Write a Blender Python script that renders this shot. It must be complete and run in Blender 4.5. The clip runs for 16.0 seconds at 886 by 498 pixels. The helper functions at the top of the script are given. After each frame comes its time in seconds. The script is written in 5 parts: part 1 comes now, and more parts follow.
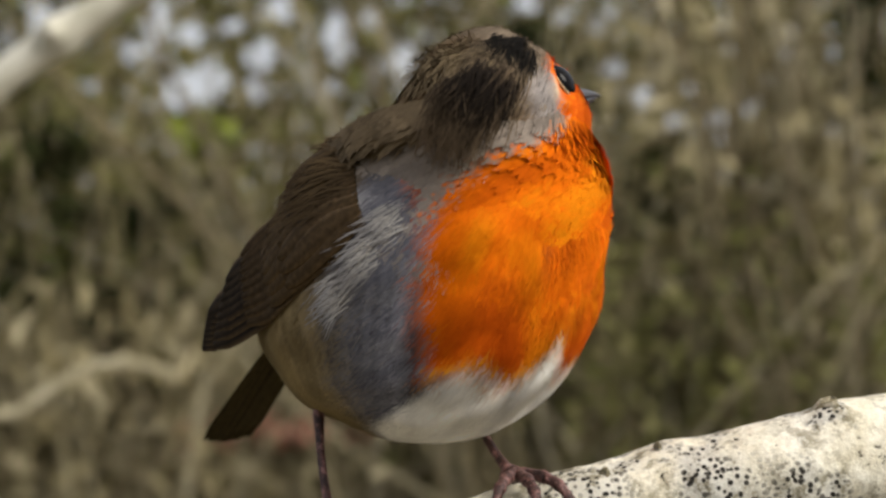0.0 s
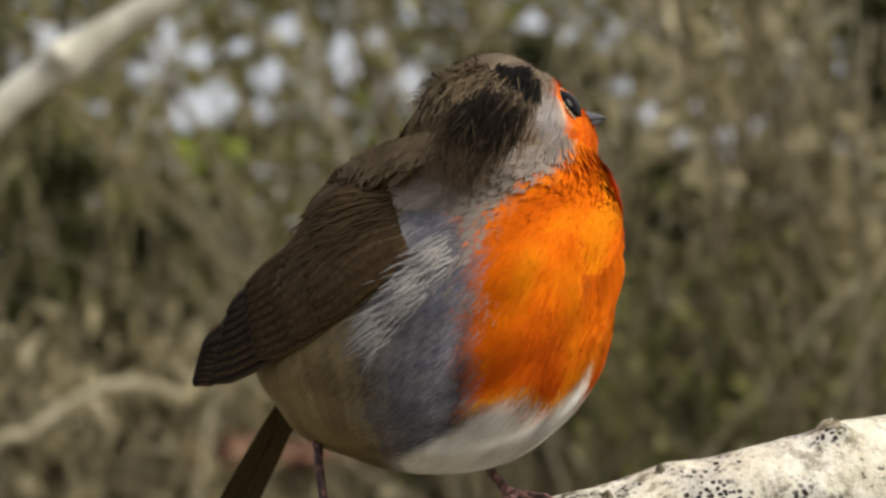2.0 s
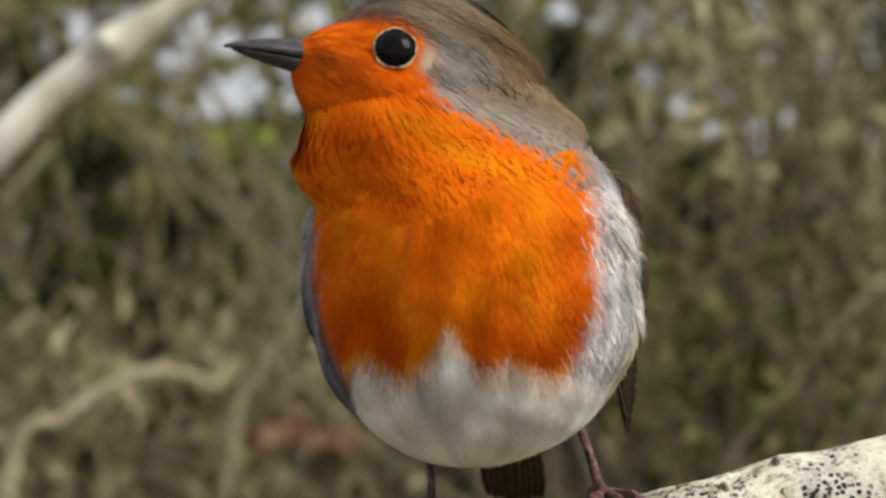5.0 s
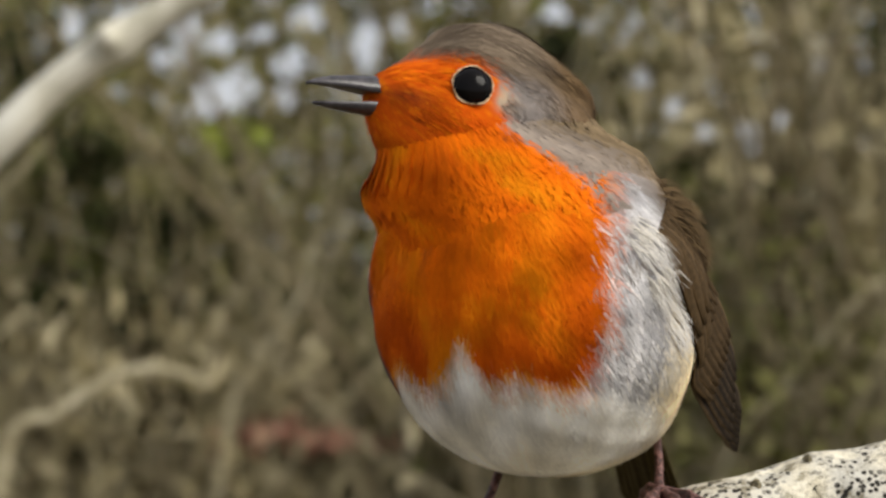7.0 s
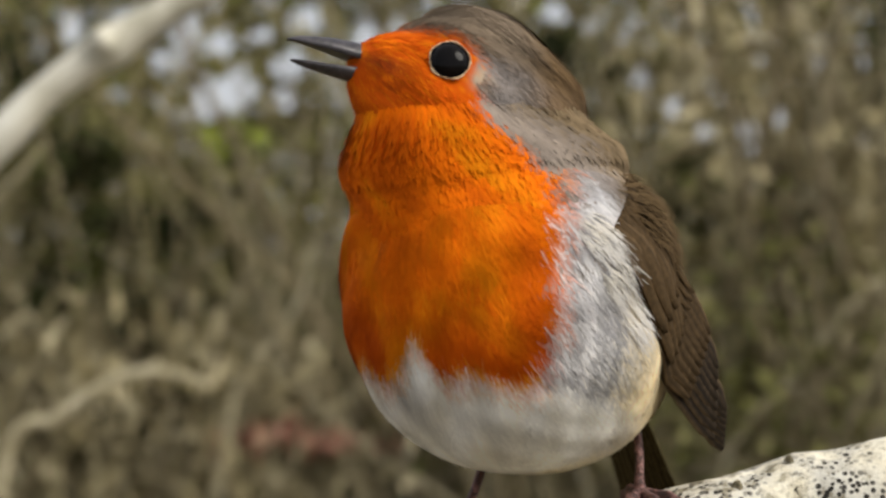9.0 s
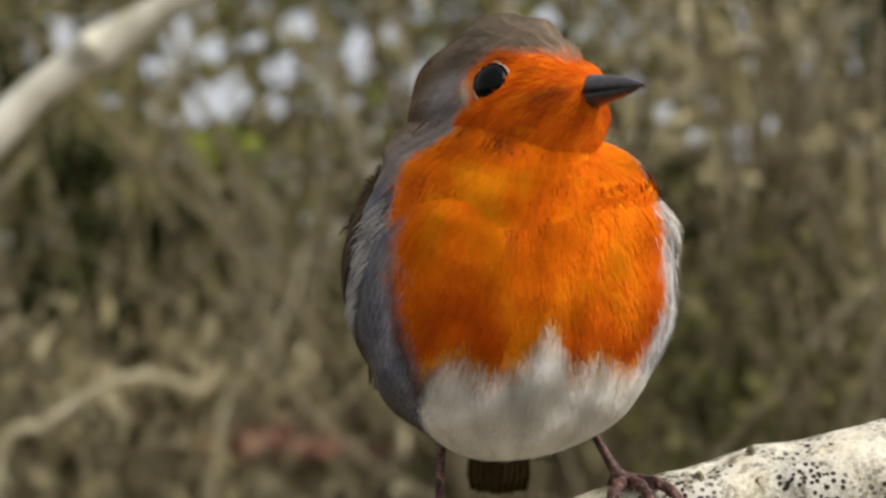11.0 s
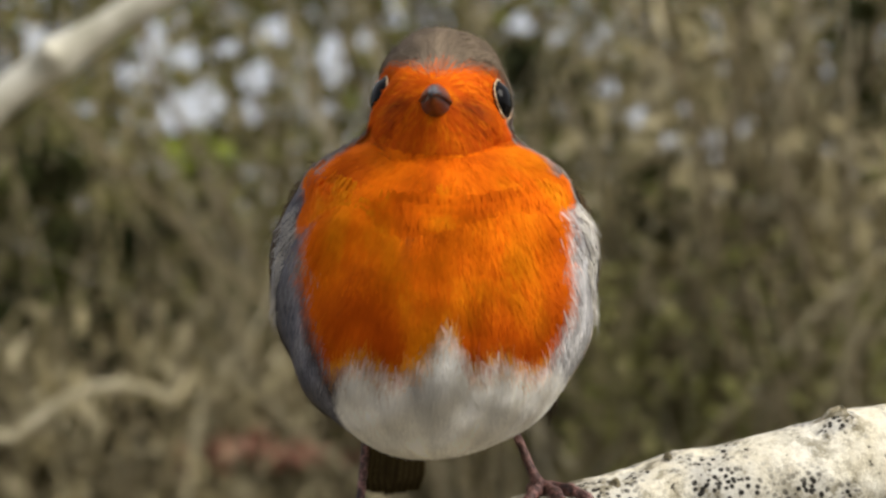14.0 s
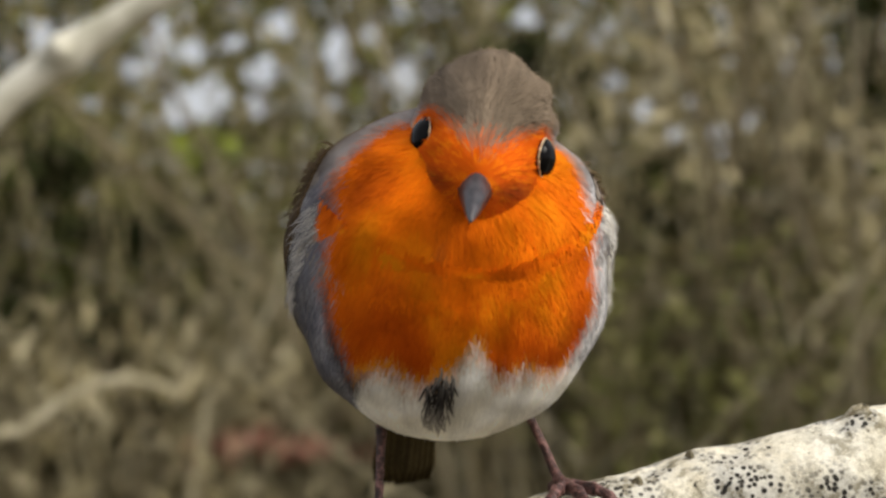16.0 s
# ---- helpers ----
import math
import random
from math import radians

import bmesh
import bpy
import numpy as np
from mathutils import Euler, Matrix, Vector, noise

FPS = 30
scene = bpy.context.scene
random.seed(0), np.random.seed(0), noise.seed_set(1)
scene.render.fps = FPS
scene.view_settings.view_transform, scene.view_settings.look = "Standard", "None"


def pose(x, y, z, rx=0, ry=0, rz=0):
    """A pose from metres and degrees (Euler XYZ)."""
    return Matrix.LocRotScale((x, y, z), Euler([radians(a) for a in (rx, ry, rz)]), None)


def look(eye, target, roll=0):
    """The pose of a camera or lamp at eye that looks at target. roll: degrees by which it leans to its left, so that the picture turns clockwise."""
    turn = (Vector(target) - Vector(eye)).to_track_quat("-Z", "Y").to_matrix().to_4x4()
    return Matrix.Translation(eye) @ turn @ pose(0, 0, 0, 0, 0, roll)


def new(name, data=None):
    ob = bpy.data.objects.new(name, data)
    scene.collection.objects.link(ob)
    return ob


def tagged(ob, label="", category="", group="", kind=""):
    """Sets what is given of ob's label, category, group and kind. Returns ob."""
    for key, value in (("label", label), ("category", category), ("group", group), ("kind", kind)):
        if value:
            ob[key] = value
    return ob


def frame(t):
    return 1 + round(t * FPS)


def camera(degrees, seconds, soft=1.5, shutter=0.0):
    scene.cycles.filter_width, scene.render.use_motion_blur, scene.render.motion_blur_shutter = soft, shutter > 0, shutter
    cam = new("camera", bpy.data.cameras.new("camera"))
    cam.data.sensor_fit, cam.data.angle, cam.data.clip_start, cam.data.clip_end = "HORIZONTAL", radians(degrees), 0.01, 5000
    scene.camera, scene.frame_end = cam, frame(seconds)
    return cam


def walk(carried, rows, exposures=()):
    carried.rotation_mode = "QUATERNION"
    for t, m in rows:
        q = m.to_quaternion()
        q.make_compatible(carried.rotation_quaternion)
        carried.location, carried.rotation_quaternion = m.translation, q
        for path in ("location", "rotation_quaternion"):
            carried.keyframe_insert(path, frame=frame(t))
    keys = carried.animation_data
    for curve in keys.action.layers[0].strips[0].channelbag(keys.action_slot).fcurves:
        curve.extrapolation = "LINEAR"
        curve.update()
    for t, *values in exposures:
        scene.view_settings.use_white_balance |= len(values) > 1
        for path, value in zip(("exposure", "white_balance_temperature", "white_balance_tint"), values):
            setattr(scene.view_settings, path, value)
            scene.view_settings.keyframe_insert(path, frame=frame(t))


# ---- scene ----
cam = camera(35.0, 16.0, 2.6)
# camera rows
walk(cam, [
    (0, pose(0.00000, 0, 1.00000, 90.000, 0.000, 0.000)),
    (0.5, pose(0.00319, 0, 1.00012, 90.114, 0.026, 0.144)),
    (1, pose(0.00248, 0, 1.00048, 90.230, -0.025, 0.181)),
    (1.5, pose(0.00072, 0, 1.00065, 90.398, 0.140, 0.199)),
    (2, pose(0.00155, 0, 1.00103, 90.742, 0.381, 0.348)),
    (2.5, pose(0.00172, 0, 1.00140, 91.047, 0.641, 0.620)),
    (3, pose(0.00519, 0, 1.00119, 91.206, 0.864, 0.866)),
    (3.5, pose(0.00046, 0, 1.00459, 91.093, 0.913, 0.949)),
    (4, pose(0.00548, 0, 1.00443, 90.820, 0.764, 1.000)),
    (4.5, pose(-0.00315, 0, 1.00190, 90.550, 0.321, 1.120)),
    (5, pose(-0.01660, 0, 1.00108, 90.325, -0.050, 1.230)),
    (7.5, pose(-0.02527, 0, 0.99880, 90.357, -0.537, 0.771)),
    (8, pose(-0.02508, 0, 0.99673, 90.292, -0.464, 0.780)),
    (8.5, pose(-0.02077, 0, 0.99927, 90.303, -0.309, 0.840)),
    (9, pose(-0.02117, 0, 1.00029, 90.391, -0.227, 0.857)),
    (11.5, pose(-0.01384, 0, 0.99727, 90.657, -0.026, 0.423)),
    (12, pose(-0.01327, 0, 0.99813, 90.520, 0.076, 0.129)),
    (12.5, pose(-0.01022, 0, 0.99674, 90.460, 0.336, 0.000)),
    (13, pose(-0.00422, 0, 0.99729, 90.541, 0.477, -0.088)),
    (13.5, pose(0.00298, 0, 0.99693, 90.759, 0.463, -0.167)),
    (14, pose(-0.00259, 0, 0.99817, 90.856, 0.311, -0.194)),
    (14.5, pose(-0.00399, 0, 0.99653, 90.840, 0.420, -0.110)),
    (15, pose(-0.00607, 0, 0.99661, 90.813, 0.376, -0.082)),
    (15.5, pose(-0.00705, 0, 0.99850, 90.737, 0.441, -0.025)),
    (16, pose(-0.00581, 0, 0.99911, 90.611, 0.453, 0.005)),
])
# end of camera rows

# ---- world, sun, exposure ----
cam.data.dof.use_dof = True
cam.data.dof.focus_distance = 0.262
cam.data.dof.aperture_fstop = 14.5
scene.view_settings.exposure = 0.03

world = bpy.data.worlds.new("overcast_sky")
scene.world = world
world.use_nodes = True
wn = world.node_tree
sky = wn.nodes.new("ShaderNodeTexSky")
sky.sky_type = "NISHITA"
sky.sun_disc = False
sky.sun_elevation = radians(52)
sky.sun_rotation = radians(120)
sky.dust_density = 4.0
sky.air_density = 1.0
veil = wn.nodes.new("ShaderNodeMix")
veil.data_type = "RGBA"
veil.inputs[0].default_value = 0.7
veil.inputs[7].default_value = (6.6, 6.6, 6.8, 1)
wn.links.new(sky.outputs[0], veil.inputs[6])
wn.links.new(veil.outputs[2], wn.nodes["Background"].inputs[0])
wn.nodes["Background"].inputs[1].default_value = 0.115

sun_data = bpy.data.lights.new("sun", "SUN")
sun_data.energy = 3.1
sun_data.angle = radians(35)
sun_data.color = (1.0, 0.95, 0.85)
sun = new("sun", sun_data)
sun.matrix_world = look((2.9, -1.3, 3.9), (0, 0.27, 1.0))


# ---- materials ----
def material(name, rough=0.8, spec=0.3):
    m = bpy.data.materials.new(name)
    m.use_nodes = True
    b = m.node_tree.nodes["Principled BSDF"]
    b.inputs["Roughness"].default_value = rough
    b.inputs["Specular IOR Level"].default_value = spec
    return m, m.node_tree, b


def node(nt, kind, **values):
    n = nt.nodes.new(kind)
    for key, value in values.items():
        n.inputs[key.replace("_", " ")].default_value = value
    return n


def ramp(nt, factor, stops):
    n = nt.nodes.new("ShaderNodeValToRGB")
    el = n.color_ramp.elements
    while len(el) < len(stops):
        el.new(0.5)
    for e, (pos, col) in zip(el, stops):
        e.position, e.color = pos, (*col, 1)
    nt.links.new(factor, n.inputs[0])
    return n.outputs[0]


def mix(nt, kind, factor, a, b):
    n = nt.nodes.new("ShaderNodeMix")
    n.data_type, n.blend_type = "RGBA", kind
    for sock, v in ((n.inputs[0], factor), (n.inputs[6], a), (n.inputs[7], b)):
        if hasattr(v, "is_output"):
            nt.links.new(v, sock)
        elif isinstance(v, tuple):
            sock.default_value = (*v, 1)
        else:
            sock.default_value = v
    return n.outputs[2]


def relief(nt, b, height, strength, distance):
    n = node(nt, "ShaderNodeBump", Strength=strength, Distance=distance)
    nt.links.new(height, n.inputs["Height"])
    nt.links.new(n.outputs[0], b.inputs["Normal"])


def plumage_material():
    m, nt, b = material("plumage", 0.85, 0.06)
    at = nt.nodes.new("ShaderNodeAttribute")
    at.attribute_name = "tint"
    geo = nt.nodes.new("ShaderNodeNewGeometry")
    co = nt.nodes.new("ShaderNodeTexCoord")
    big = node(nt, "ShaderNodeTexNoise", Scale=75.0, Detail=4.0)
    nt.links.new(co.outputs["Object"], big.inputs["Vector"])
    per = ramp(nt, geo.outputs["Random Per Island"], [(0, (0.94, 0.94, 0.94)), (1, (1.06, 1.06, 1.05))])
    soft = ramp(nt, big.outputs["Fac"], [(0.3, (0.87, 0.86, 0.85)), (0.7, (1.1, 1.11, 1.11))])
    c = mix(nt, "MULTIPLY", 1.0, at.outputs["Color"], per)
    c = mix(nt, "MULTIPLY", 1.0, c, soft)
    nt.links.new(c, b.inputs["Base Color"])
    return m


def quill_material(name, dark, light):
    m, nt, b = material(name, 0.75, 0.07)
    co = nt.nodes.new("ShaderNodeTexCoord")
    w = node(nt, "ShaderNodeTexNoise", Scale=900.0, Detail=2.0)
    nt.links.new(co.outputs["Object"], w.inputs["Vector"])
    at = nt.nodes.new("ShaderNodeAttribute")
    at.attribute_name = "edge"
    base = mix(nt, "MIX", at.outputs["Fac"], dark, light)
    g = ramp(nt, w.outputs["Fac"], [(0.3, (0.7, 0.7, 0.7)), (0.7, (1.25, 1.22, 1.18))])
    nt.links.new(mix(nt, "MULTIPLY", 1.0, base, g), b.inputs["Base Color"])
    relief(nt, b, w.outputs["Fac"], 0.4, 0.0004)
    return m


def noisy(name, stops, scale, rough=0.7, spec=0.3, bump=0.3, depth=0.001, detail=4.0, stretch=(1, 1, 1)):
    m, nt, b = material(name, rough, spec)
    co = nt.nodes.new("ShaderNodeTexCoord")
    mp = nt.nodes.new("ShaderNodeMapping")
    mp.inputs["Scale"].default_value = stretch
    nt.links.new(co.outputs["Object"], mp.inputs["Vector"])
    n = node(nt, "ShaderNodeTexNoise", Scale=scale, Detail=detail, Roughness=0.6)
    nt.links.new(mp.outputs[0], n.inputs["Vector"])
    nt.links.new(ramp(nt, n.outputs["Fac"], stops), b.inputs["Base Color"])
    relief(nt, b, n.outputs["Fac"], bump, depth)
    return m


def off_vector(nt, v):
    """The place v, pushed about by a fine noise."""
    n = node(nt, "ShaderNodeTexNoise", Scale=150.0, Detail=3.0)
    nt.links.new(v, n.inputs["Vector"])
    sc = nt.nodes.new("ShaderNodeVectorMath")
    sc.operation = "SCALE"
    sc.inputs["Scale"].default_value = 0.008
    nt.links.new(n.outputs["Color"], sc.inputs[0])
    ad = nt.nodes.new("ShaderNodeVectorMath")
    nt.links.new(v, ad.inputs[0])
    nt.links.new(sc.outputs[0], ad.inputs[1])
    sh = nt.nodes.new("ShaderNodeVectorMath")
    sh.operation = "SUBTRACT"
    nt.links.new(ad.outputs[0], sh.inputs[0])
    sh.inputs[1].default_value = (0.004, 0.004, 0.004)
    return sh.outputs[0]


def bark_material():
    m, nt, b = material("lichen_bark", 0.85, 0.2)
    co = nt.nodes.new("ShaderNodeTexCoord")
    v = co.outputs["Object"]
    cloud = node(nt, "ShaderNodeTexNoise", Scale=55.0, Detail=5.0, Roughness=0.65)
    fine = node(nt, "ShaderNodeTexNoise", Scale=420.0, Detail=4.0, Roughness=0.7)
    patch = node(nt, "ShaderNodeTexNoise", Scale=48.0, Detail=3.0, Roughness=0.6)
    warp = node(nt, "ShaderNodeTexNoise", Scale=260.0, Detail=2.0)
    mp = nt.nodes.new("ShaderNodeMapping")
    mp.inputs["Location"].default_value = (0.31, 0.07, 0.22)
    nt.links.new(v, mp.inputs["Vector"])
    nt.links.new(mp.outputs[0], patch.inputs["Vector"])
    for n in (cloud, fine, warp):
        nt.links.new(v, n.inputs["Vector"])
    ground = ramp(nt, cloud.outputs["Fac"], [(0.25, (0.52, 0.47, 0.33)), (0.45, (0.8, 0.74, 0.58)), (0.62, (0.9, 0.86, 0.73)), (0.8, (0.92, 0.89, 0.79))])
    grain = ramp(nt, fine.outputs["Fac"], [(0.3, (0.66, 0.63, 0.56)), (0.55, (1.05, 1.05, 1.05))])
    c = mix(nt, "MULTIPLY", 0.8, ground, grain)
    off = nt.nodes.new("ShaderNodeVectorMath")
    off.operation = "SCALE"
    nt.links.new(warp.outputs["Color"], off.inputs[0])
    off.inputs["Scale"].default_value = 0.0012
    add = nt.nodes.new("ShaderNodeVectorMath")
    nt.links.new(v, add.inputs[0])
    nt.links.new(off.outputs[0], add.inputs[1])
    dots = node(nt, "ShaderNodeTexVoronoi", Scale=760.0)
    nt.links.new(add.outputs[0], dots.inputs["Vector"])
    near = ramp(nt, dots.outputs["Distance"], [(0.33, (1, 1, 1)), (0.47, (0, 0, 0))])
    where = ramp(nt, patch.outputs["Fac"], [(0.53, (0, 0, 0)), (0.6, (1, 1, 1))])
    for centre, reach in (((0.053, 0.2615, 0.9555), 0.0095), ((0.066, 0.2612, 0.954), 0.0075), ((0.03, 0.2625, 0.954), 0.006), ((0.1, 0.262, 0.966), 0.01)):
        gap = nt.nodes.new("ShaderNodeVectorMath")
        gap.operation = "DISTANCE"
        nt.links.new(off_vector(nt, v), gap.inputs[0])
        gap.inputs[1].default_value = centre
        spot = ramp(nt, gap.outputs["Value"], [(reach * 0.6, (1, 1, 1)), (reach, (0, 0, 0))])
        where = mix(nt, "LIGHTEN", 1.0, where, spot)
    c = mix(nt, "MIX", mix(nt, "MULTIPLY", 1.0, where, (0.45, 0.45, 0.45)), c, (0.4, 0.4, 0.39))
    rust = node(nt, "ShaderNodeTexNoise", Scale=190.0, Detail=5.0, Roughness=0.75)
    nt.links.new(mp.outputs[0], rust.inputs["Vector"])
    stain = ramp(nt, patch.outputs["Fac"], [(0.42, (0.25, 0.25, 0.25)), (0.56, (1, 1, 1))])
    stain = mix(nt, "MULTIPLY", 1.0, stain, ramp(nt, rust.outputs["Fac"], [(0.5, (0, 0, 0)), (0.6, (0.85, 0.85, 0.85))]))
    c = mix(nt, "MIX", stain, c, (0.2, 0.17, 0.1))
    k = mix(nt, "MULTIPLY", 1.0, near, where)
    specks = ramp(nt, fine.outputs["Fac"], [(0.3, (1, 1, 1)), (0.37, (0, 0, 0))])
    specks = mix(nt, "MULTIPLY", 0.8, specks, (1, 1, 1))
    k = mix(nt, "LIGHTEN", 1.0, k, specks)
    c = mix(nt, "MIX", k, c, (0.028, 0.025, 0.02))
    nt.links.new(c, b.inputs["Base Color"])
    relief(nt, b, fine.outputs["Fac"], 0.6, 0.0009)
    return m


PLUMAGE = plumage_material()
FLIGHT = quill_material("flight_quill", (0.009, 0.007, 0.006), (0.095, 0.066, 0.038))
COVERT = quill_material("covert_quill", (0.05, 0.032, 0.015), (0.112, 0.073, 0.037))
GREATER = quill_material("greater_covert_quill", (0.03, 0.019, 0.009), (0.12, 0.08, 0.042))
TAIL = quill_material("tail_quill", (0.03, 0.021, 0.011), (0.085, 0.065, 0.027))
HORN = noisy("horn_bill", [(0.3, (0.016, 0.015, 0.018)), (0.7, (0.075, 0.068, 0.075))], 500.0, 0.3, 0.5, 0.15, 0.0003)
EYE = noisy("eye_black", [(0.3, (0.003, 0.003, 0.003)), (0.7, (0.006, 0.005, 0.005))], 200.0, 0.07, 0.1, 0.0, 0.0001)
LID = noisy("eye_ring", [(0.35, (0.45, 0.26, 0.11)), (0.6, (0.7, 0.54, 0.36))], 600.0, 0.7, 0.3, 0.3, 0.0003)
SHANK = noisy("leg_scale", [(0.35, (0.02, 0.009, 0.008)), (0.5, (0.08, 0.034, 0.028)), (0.62, (0.26, 0.13, 0.115))], 700.0, 0.45, 0.4, 0.9, 0.0008)
CLAW = noisy("claw_horn", [(0.3, (0.03, 0.02, 0.018)), (0.7, (0.08, 0.05, 0.04))], 500.0, 0.4, 0.4, 0.1, 0.0002)
BARK = bark_material()
SCAR = noisy("scar_bark", [(0.4, (0.04, 0.034, 0.022)), (0.54, (0.22, 0.19, 0.12)), (0.68, (0.6, 0.55, 0.42))], 420.0, 0.9, 0.15, 0.6, 0.001)
PALE_BARK = noisy("pale_bark", [(0.3, (0.42, 0.4, 0.3)), (0.5, (0.7, 0.67, 0.56)), (0.7, (0.86, 0.84, 0.74))], 22.0, 0.85, 0.2, 0.5, 0.003)
SOIL = noisy("leaf_litter", [(0.3, (0.06, 0.045, 0.028)), (0.5, (0.12, 0.095, 0.055)), (0.7, (0.1, 0.11, 0.05))], 9.0, 0.95, 0.1, 0.8, 0.03, 8.0)


def island_material(name, stops, rough=0.85):
    m, nt, b = material(name, rough, 0.15)
    geo = nt.nodes.new("ShaderNodeNewGeometry")
    co = nt.nodes.new("ShaderNodeTexCoord")
    n = node(nt, "ShaderNodeTexNoise", Scale=7.0, Detail=3.0)
    nt.links.new(co.outputs["Object"], n.inputs["Vector"])
    g = ramp(nt, n.outputs["Fac"], [(0.3, (0.6, 0.6, 0.6)), (0.7, (1.3, 1.3, 1.25))])
    c = mix(nt, "MULTIPLY", 1.0, ramp(nt, geo.outputs["Random Per Island"], stops), g)
    nt.links.new(c, b.inputs["Base Color"])
    return m


def alone_material(name, stops):
    m, nt, b = material(name, 0.85, 0.15)
    info = nt.nodes.new("ShaderNodeObjectInfo")
    co = nt.nodes.new("ShaderNodeTexCoord")
    n = node(nt, "ShaderNodeTexNoise", Scale=9.0, Detail=3.0)
    nt.links.new(co.outputs["Object"], n.inputs["Vector"])
    g = ramp(nt, n.outputs["Fac"], [(0.3, (0.6, 0.6, 0.6)), (0.7, (1.3, 1.3, 1.25))])
    nt.links.new(mix(nt, "MULTIPLY", 1.0, ramp(nt, info.outputs["Random"], stops), g), b.inputs["Base Color"])
    return m


STEM_ALONE = alone_material("scrub_stem_bark", [(0, (0.11, 0.09, 0.05)), (0.5, (0.22, 0.18, 0.11)), (0.8, (0.4, 0.35, 0.25)), (1, (0.6, 0.55, 0.42))])
STEM = island_material("thicket_stem", [(0, (0.1, 0.08, 0.045)), (0.5, (0.2, 0.165, 0.1)), (0.85, (0.3, 0.26, 0.17)), (1, (0.42, 0.38, 0.27))])
LEAF = island_material("thicket_leaf", [(0, (0.07, 0.068, 0.018)), (0.35, (0.135, 0.13, 0.038)), (0.6, (0.205, 0.175, 0.072)), (0.8, (0.145, 0.175, 0.032)), (1, (0.37, 0.31, 0.165))])
FRESH = island_material("fresh_leaf", [(0, (0.2, 0.26, 0.03)), (1, (0.36, 0.42, 0.06))])
CANE = noisy("tan_cane", [(0.3, (0.34, 0.29, 0.17)), (0.7, (0.62, 0.56, 0.39))], 12.0, 0.85, 0.2, 0.3, 0.003)
# near-black leaf colour that stands in for shade in the scrub's gaps
DARK = island_material("dark_gap_leaf", [(0, (0.014, 0.017, 0.005)), (1, (0.04, 0.046, 0.012))])
DRY = island_material("dry_twig", [(0, (0.25, 0.21, 0.11)), (0.6, (0.4, 0.345, 0.2)), (1, (0.58, 0.51, 0.34))])
ROSE = island_material("russet_leaf", [(0, (0.36, 0.15, 0.11)), (0.6, (0.44, 0.22, 0.17)), (1, (0.36, 0.26, 0.17))])
MOSS = island_material("mossy_leaf", [(0, (0.09, 0.092, 0.026)), (0.6, (0.18, 0.175, 0.058)), (1, (0.29, 0.27, 0.12))])


# ---- mesh helpers ----
def link_mesh(name, verts, faces, mat, parent=None, label="", smooth=True):
    me = bpy.data.meshes.new(name)
    me.from_pydata([tuple(v) for v in verts], [], [tuple(int(i) for i in f) for f in faces])
    if smooth:
        me.polygons.foreach_set("use_smooth", [True] * len(me.polygons))
    me.materials.append(mat)
    ob = new(name, me)
    if parent is not None:
        ob.parent = parent
    if label:
        ob["label"] = label
    return ob


def point_values(ob, key, values, kind="FLOAT"):
    a = ob.data.attributes.new(key, "FLOAT_COLOR" if kind == "COLOR" else "FLOAT", "POINT")
    if kind == "COLOR":
        flat = np.ones((len(values), 4))
        flat[:, :3] = values
        a.data.foreach_set("color", flat.ravel())
    else:
        a.data.foreach_set("value", np.asarray(values, float))


def tube(points, radii, sides=10, caps=True):
    """Vertices and faces of a tapered tube along points."""
    pts = np.asarray(points, float)
    n = len(pts)
    tang = np.gradient(pts, axis=0)
    tang /= np.linalg.norm(tang, axis=1)[:, None]
    up = np.array([0.13, 0.31, 0.94])
    verts, faces = [], []
    for i in range(n):
        a = np.cross(tang[i], up)
        a /= np.linalg.norm(a)
        b = np.cross(a, tang[i])
        for k in range(sides):
            w = 2 * math.pi * k / sides
            verts.append(pts[i] + radii[i] * (a * math.cos(w) + b * math.sin(w)))
    for i in range(n - 1):
        for k in range(sides):
            k2 = (k + 1) % sides
            faces.append((i * sides + k, i * sides + k2, (i + 1) * sides + k2, (i + 1) * sides + k))
    if caps:
        faces.append(tuple(range(sides))[::-1])
        faces.append(tuple(range((n - 1) * sides, n * sides)))
    return verts, faces


def joined(pieces):
    verts, faces = [], []
    for v, f in pieces:
        o = len(verts)
        verts += list(v)
        faces += [tuple(i + o for i in g) for g in f]
    return verts, faces


def spline(points, count):
    """Smooth points along a Catmull-Rom curve."""
    p = np.asarray(points, float)
    p = np.vstack([2 * p[0] - p[1], p, 2 * p[-1] - p[-2]])
    out = []
    for u in np.linspace(0, len(p) - 3 - 1e-6, count):
        i, t = int(u), u - int(u)
        a, b, c, d = p[i:i + 4]
        out.append(0.5 * (2 * b + (c - a) * t + (2 * a - 5 * b + 4 * c - d) * t * t + (3 * b - a - 3 * c + d) * t ** 3))
    return np.array(out)


# ---- ground ----
def build_ground():
    rng = np.random.default_rng(4)
    xs = np.concatenate([np.linspace(-60, -8, 8), np.linspace(-7, 7, 57), np.linspace(8, 60, 8)])
    ys = np.concatenate([np.linspace(-60, -6, 8), np.linspace(-5, 9, 57), np.linspace(10, 90, 8)])
    verts = [(x, y, 0.04 * noise.noise((x * 0.7, y * 0.7, 0.3)) + 0.015 * rng.normal()) for y in ys for x in xs]
    w = len(xs)
    faces = [(j * w + i, j * w + i + 1, (j + 1) * w + i + 1, (j + 1) * w + i) for j in range(len(ys) - 1) for i in range(w - 1)]
    g = link_mesh("ground", verts, faces, SOIL)
    tagged(g, "woodland floor of brown leaf litter and moss", "ground", kind="structure")


build_ground()


